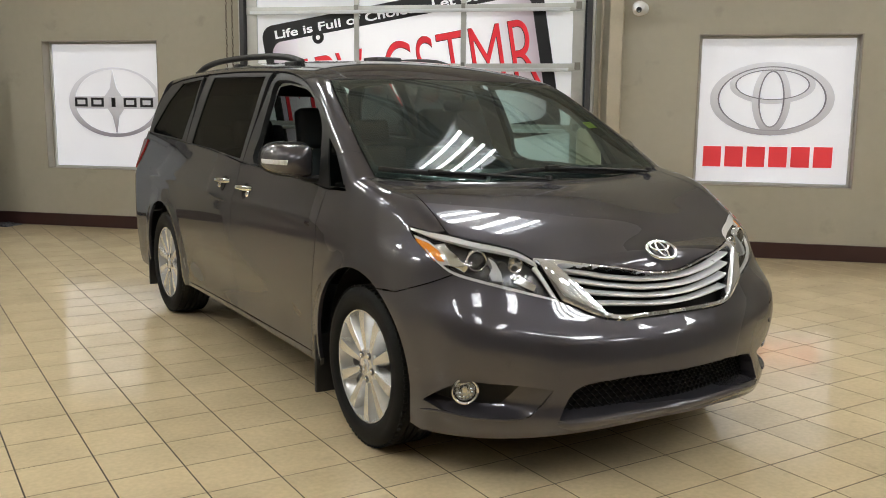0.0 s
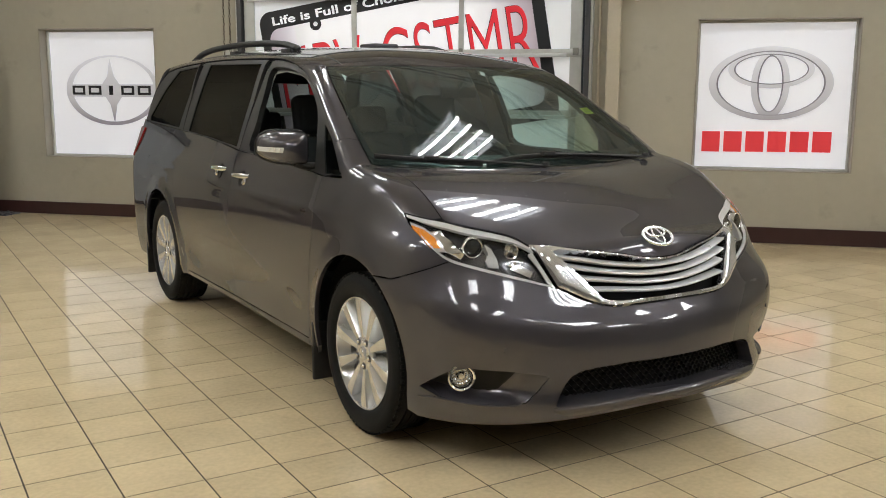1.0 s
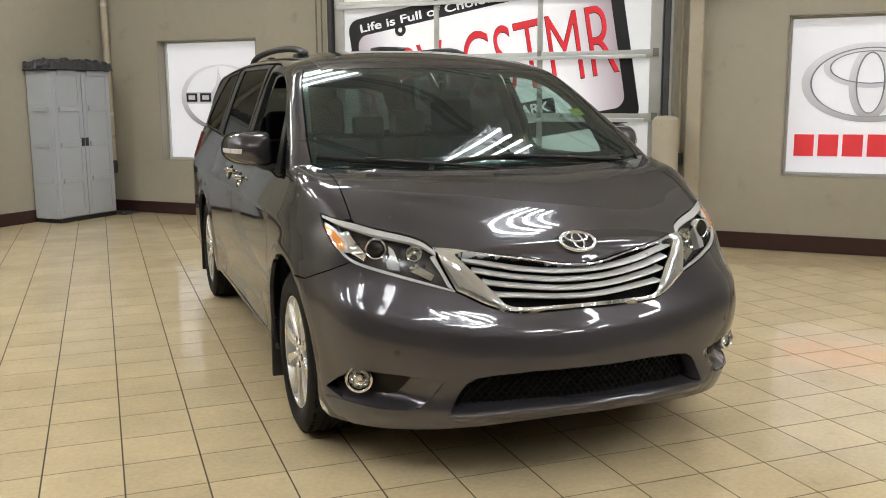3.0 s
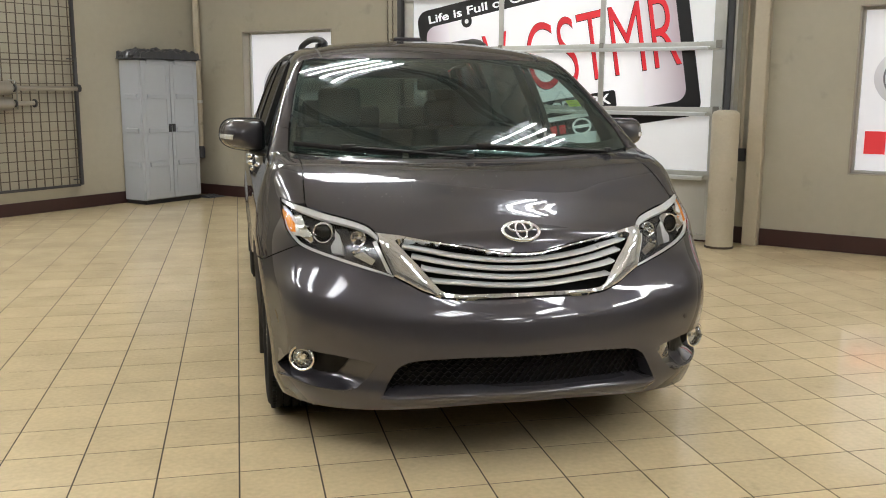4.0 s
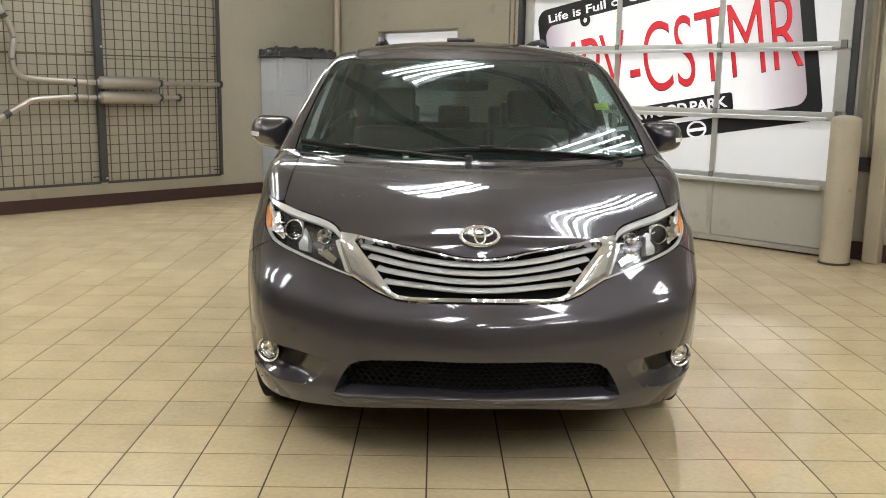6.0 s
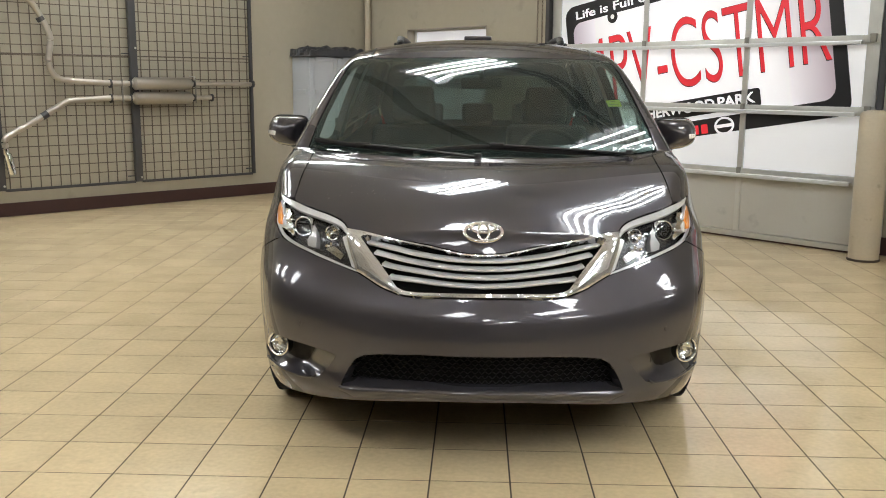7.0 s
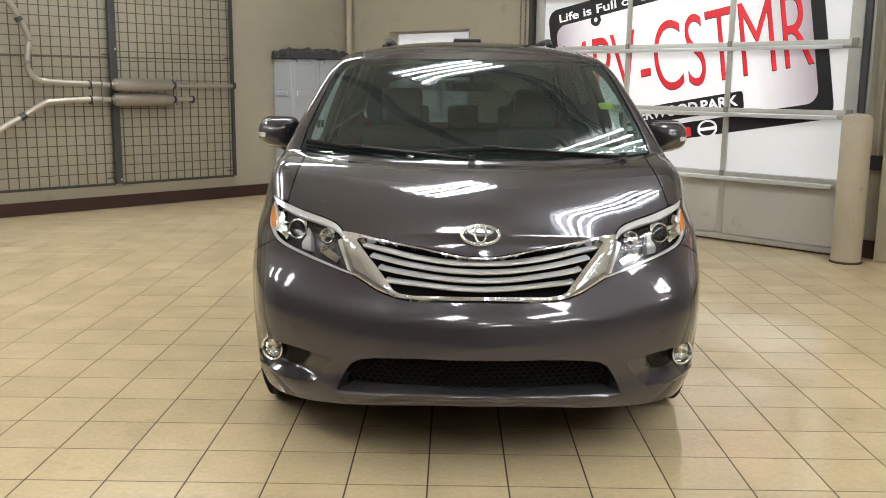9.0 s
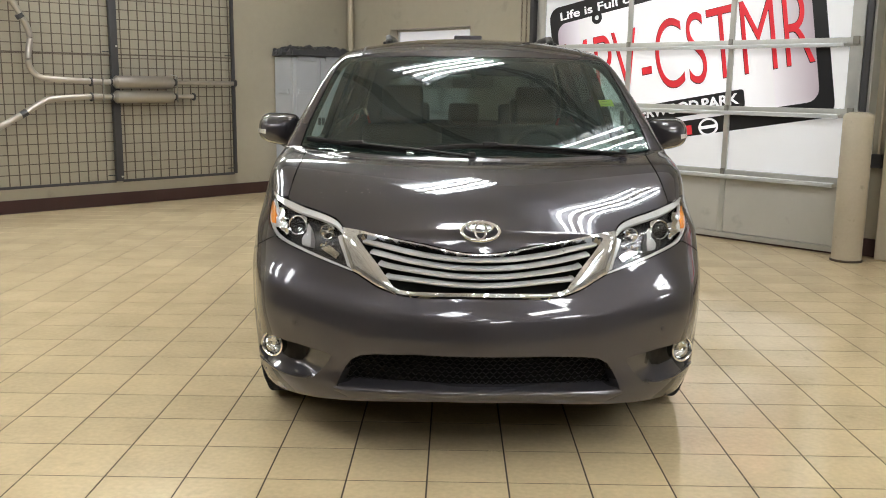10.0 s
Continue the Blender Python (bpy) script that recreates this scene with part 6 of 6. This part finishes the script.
cab = thing("storage_cabinet", "tall grey resin storage cabinet with two closed doors", "cabinet", ROOM)
part("body", box(CX0, CX1 - .03, CW0, CW1, .05, CH, .008), CABINET, cab)
part("plinth", box(CX0 + .02, CX1 - .01, CW0 + .01, CW1 - .01, .003, .05), SIGN_BLACK, cab, "dark plinth")
part("lid", box(CX0, CX1 + .012, CW0 - .012, CW1 + .012, CH + .001, CH + .06, .012), BLACK_PLASTIC, cab, "black moulded lid")
mid = (CW0 + CW1) / 2
for a, b, hy in ((CW0 + .004, mid - .003, mid - .03), (mid + .003, CW1 - .004, mid + .03)):
    leaf = part("door", box(CX1 - .029, CX1, a, b, .06, CH - .008, .008), CABINET, cab, "grey door leaf with pressed panels")
    for k in range(4):
        z = .12 + k * .415
        pts_o = rounded(a + .05, b - .05, z, z + .36, .015, 3)
        pts_i = rounded(a + .065, b - .065, z + .015, z + .345, .01, 3)
        fr = ring(pts_o, pts_i, 0, .006)
        fr.transform(Matrix(((0, 1, 0, CX1 - .001), (1, 0, 0, 0), (0, 0, 1, 0), (0, 0, 0, 1))))
        part("raised_border", fr, CABINET, leaf)
        part("ledge", box(CX1 - .001, CX1 + .020, a + .075, b - .075, z + .345, z + .405, .008), CABINET, leaf)
    part("handle", box(CX1 - .001, CX1 + .014, hy - .022, hy + .022, .885, .985, .005), SIGN_BLACK, leaf, "black recessed handle")
for k in range(3):
    z = .12 + k * .415
    part("side_ledge", box(CX0 + .09, CX1 - .08, CW0 - .018, CW0 + .001, z + .345, z + .405, .008), CABINET, cab)


def crumple(nx, ny, sx, sy, height, seed):
    rng = np.random.RandomState(seed)
    bm = bmesh.new()
    off = rng.rand(3) * 20
    rows = []
    for i in range(nx):
        row = []
        for j in range(ny):
            a, b = i / (nx - 1) * 2 - 1, j / (ny - 1) * 2 - 1
            edge = max(abs(a), abs(b))
            p = Vector((a * 2.3, b * 2.3, 0)) + Vector(off)
            hump = height * (1 - edge ** 6) * (.50 + .50 * noise.noise(p * 1.6)) + (.10 + height) * .14 * noise.noise(p * 4) + .009 * noise.noise(p * 9)
            if edge > .93:
                hump = -.028 - (.05 if height > .05 else 0) * (edge - .93) / .07 + .014 * noise.noise(p * 5)
            wob = 1 + .05 * noise.noise(p * 1.7)
            row.append(bm.verts.new((a * sx * wob, b * sy * wob, max(hump, .002 if height < .05 else -.05))))
        rows.append(row)
    for i in range(nx - 1):
        for j in range(ny - 1):
            bm.faces.new((rows[i][j], rows[i + 1][j], rows[i + 1][j + 1], rows[i][j + 1]))
    return bm


bag = thing("plastic_bag", "crumpled black plastic sheet lying on the cabinet", "plastic bag", ROOM @ Matrix.Translation(((CX0 + CX1) / 2, (CW0 + CW1) / 2, CH + .062)))
part("sheet", crumple(40, 70, .262, .492, .11, 3), BAG, bag, smooth=True)
bag = thing("plastic_bag", "small crumpled grey plastic wrapper on the floor", "plastic bag", ROOM @ Matrix.Translation((-6.12, 7.72, .003)))
part("sheet", crumple(18, 22, .16, .14, .035, 8), BAG, bag, smooth=True)

# ---- floor: tiles laid square to the van, at 45 degrees to the walls ----
floor = part("floor", box(-16, 16, -16, 16, -.25, -.0012), GROUT, None)
tagged(floor, "cream ceramic tile floor with brown joints", "floor", kind="structure")
PITCH_T, GAP = .300, .0052


def tile_mesh(cells, name):
    verts, faces = [], []
    for i, j in cells:
        x0, x1, y0, y1 = i * PITCH_T + GAP / 2, (i + 1) * PITCH_T - GAP / 2, j * PITCH_T + GAP / 2, (j + 1) * PITCH_T - GAP / 2
        n = len(verts)
        c = .0007
        verts += [(x0, y0, -.005), (x1, y0, -.005), (x1, y1, -.005), (x0, y1, -.005), (x0 + .0004, y0 + .0004, -c), (x1 - .0004, y0 + .0004, -c), (x1 - .0004, y1 - .0004, -c), (x0 + .0004, y1 - .0004, -c),
                  (x0 + c, y0 + c, 0), (x1 - c, y0 + c, 0), (x1 - c, y1 - c, 0), (x0 + c, y1 - c, 0)]
        for a in (0, 4):
            for k in range(4):
                faces.append((n + a + k, n + a + (k + 1) % 4, n + a + 4 + (k + 1) % 4, n + a + 4 + k))
        faces.append((n + 8, n + 9, n + 10, n + 11))
    return to_mesh(name, verts, faces, TILE, smooth=False)


one = tile_mesh([(0, 0)], "tile")
near_cells = {(i, j) for i in range(-1, 17) for j in range(-1, 15)}
for i, j in sorted(near_cells):
    part("tile", one, TILE, floor, m=Matrix.Translation((i * PITCH_T, j * PITCH_T, 0)))
rest = []
for i in range(-40, 52):
    for j in range(-52, 44):
        x, y = (i + .5) * PITCH_T, (j + .5) * PITCH_T
        u, w = (x - y) / 2 ** .5, (x + y) / 2 ** .5
        if (i, j) not in near_cells and LEFT - .2 < u < RIGHT + .2 and NEAR - .2 < w < BACK + .2:
            rest.append((i, j))
part("tile_field", tile_mesh(rest, "tile_field"), TILE, floor)["kind"] = "stuff"
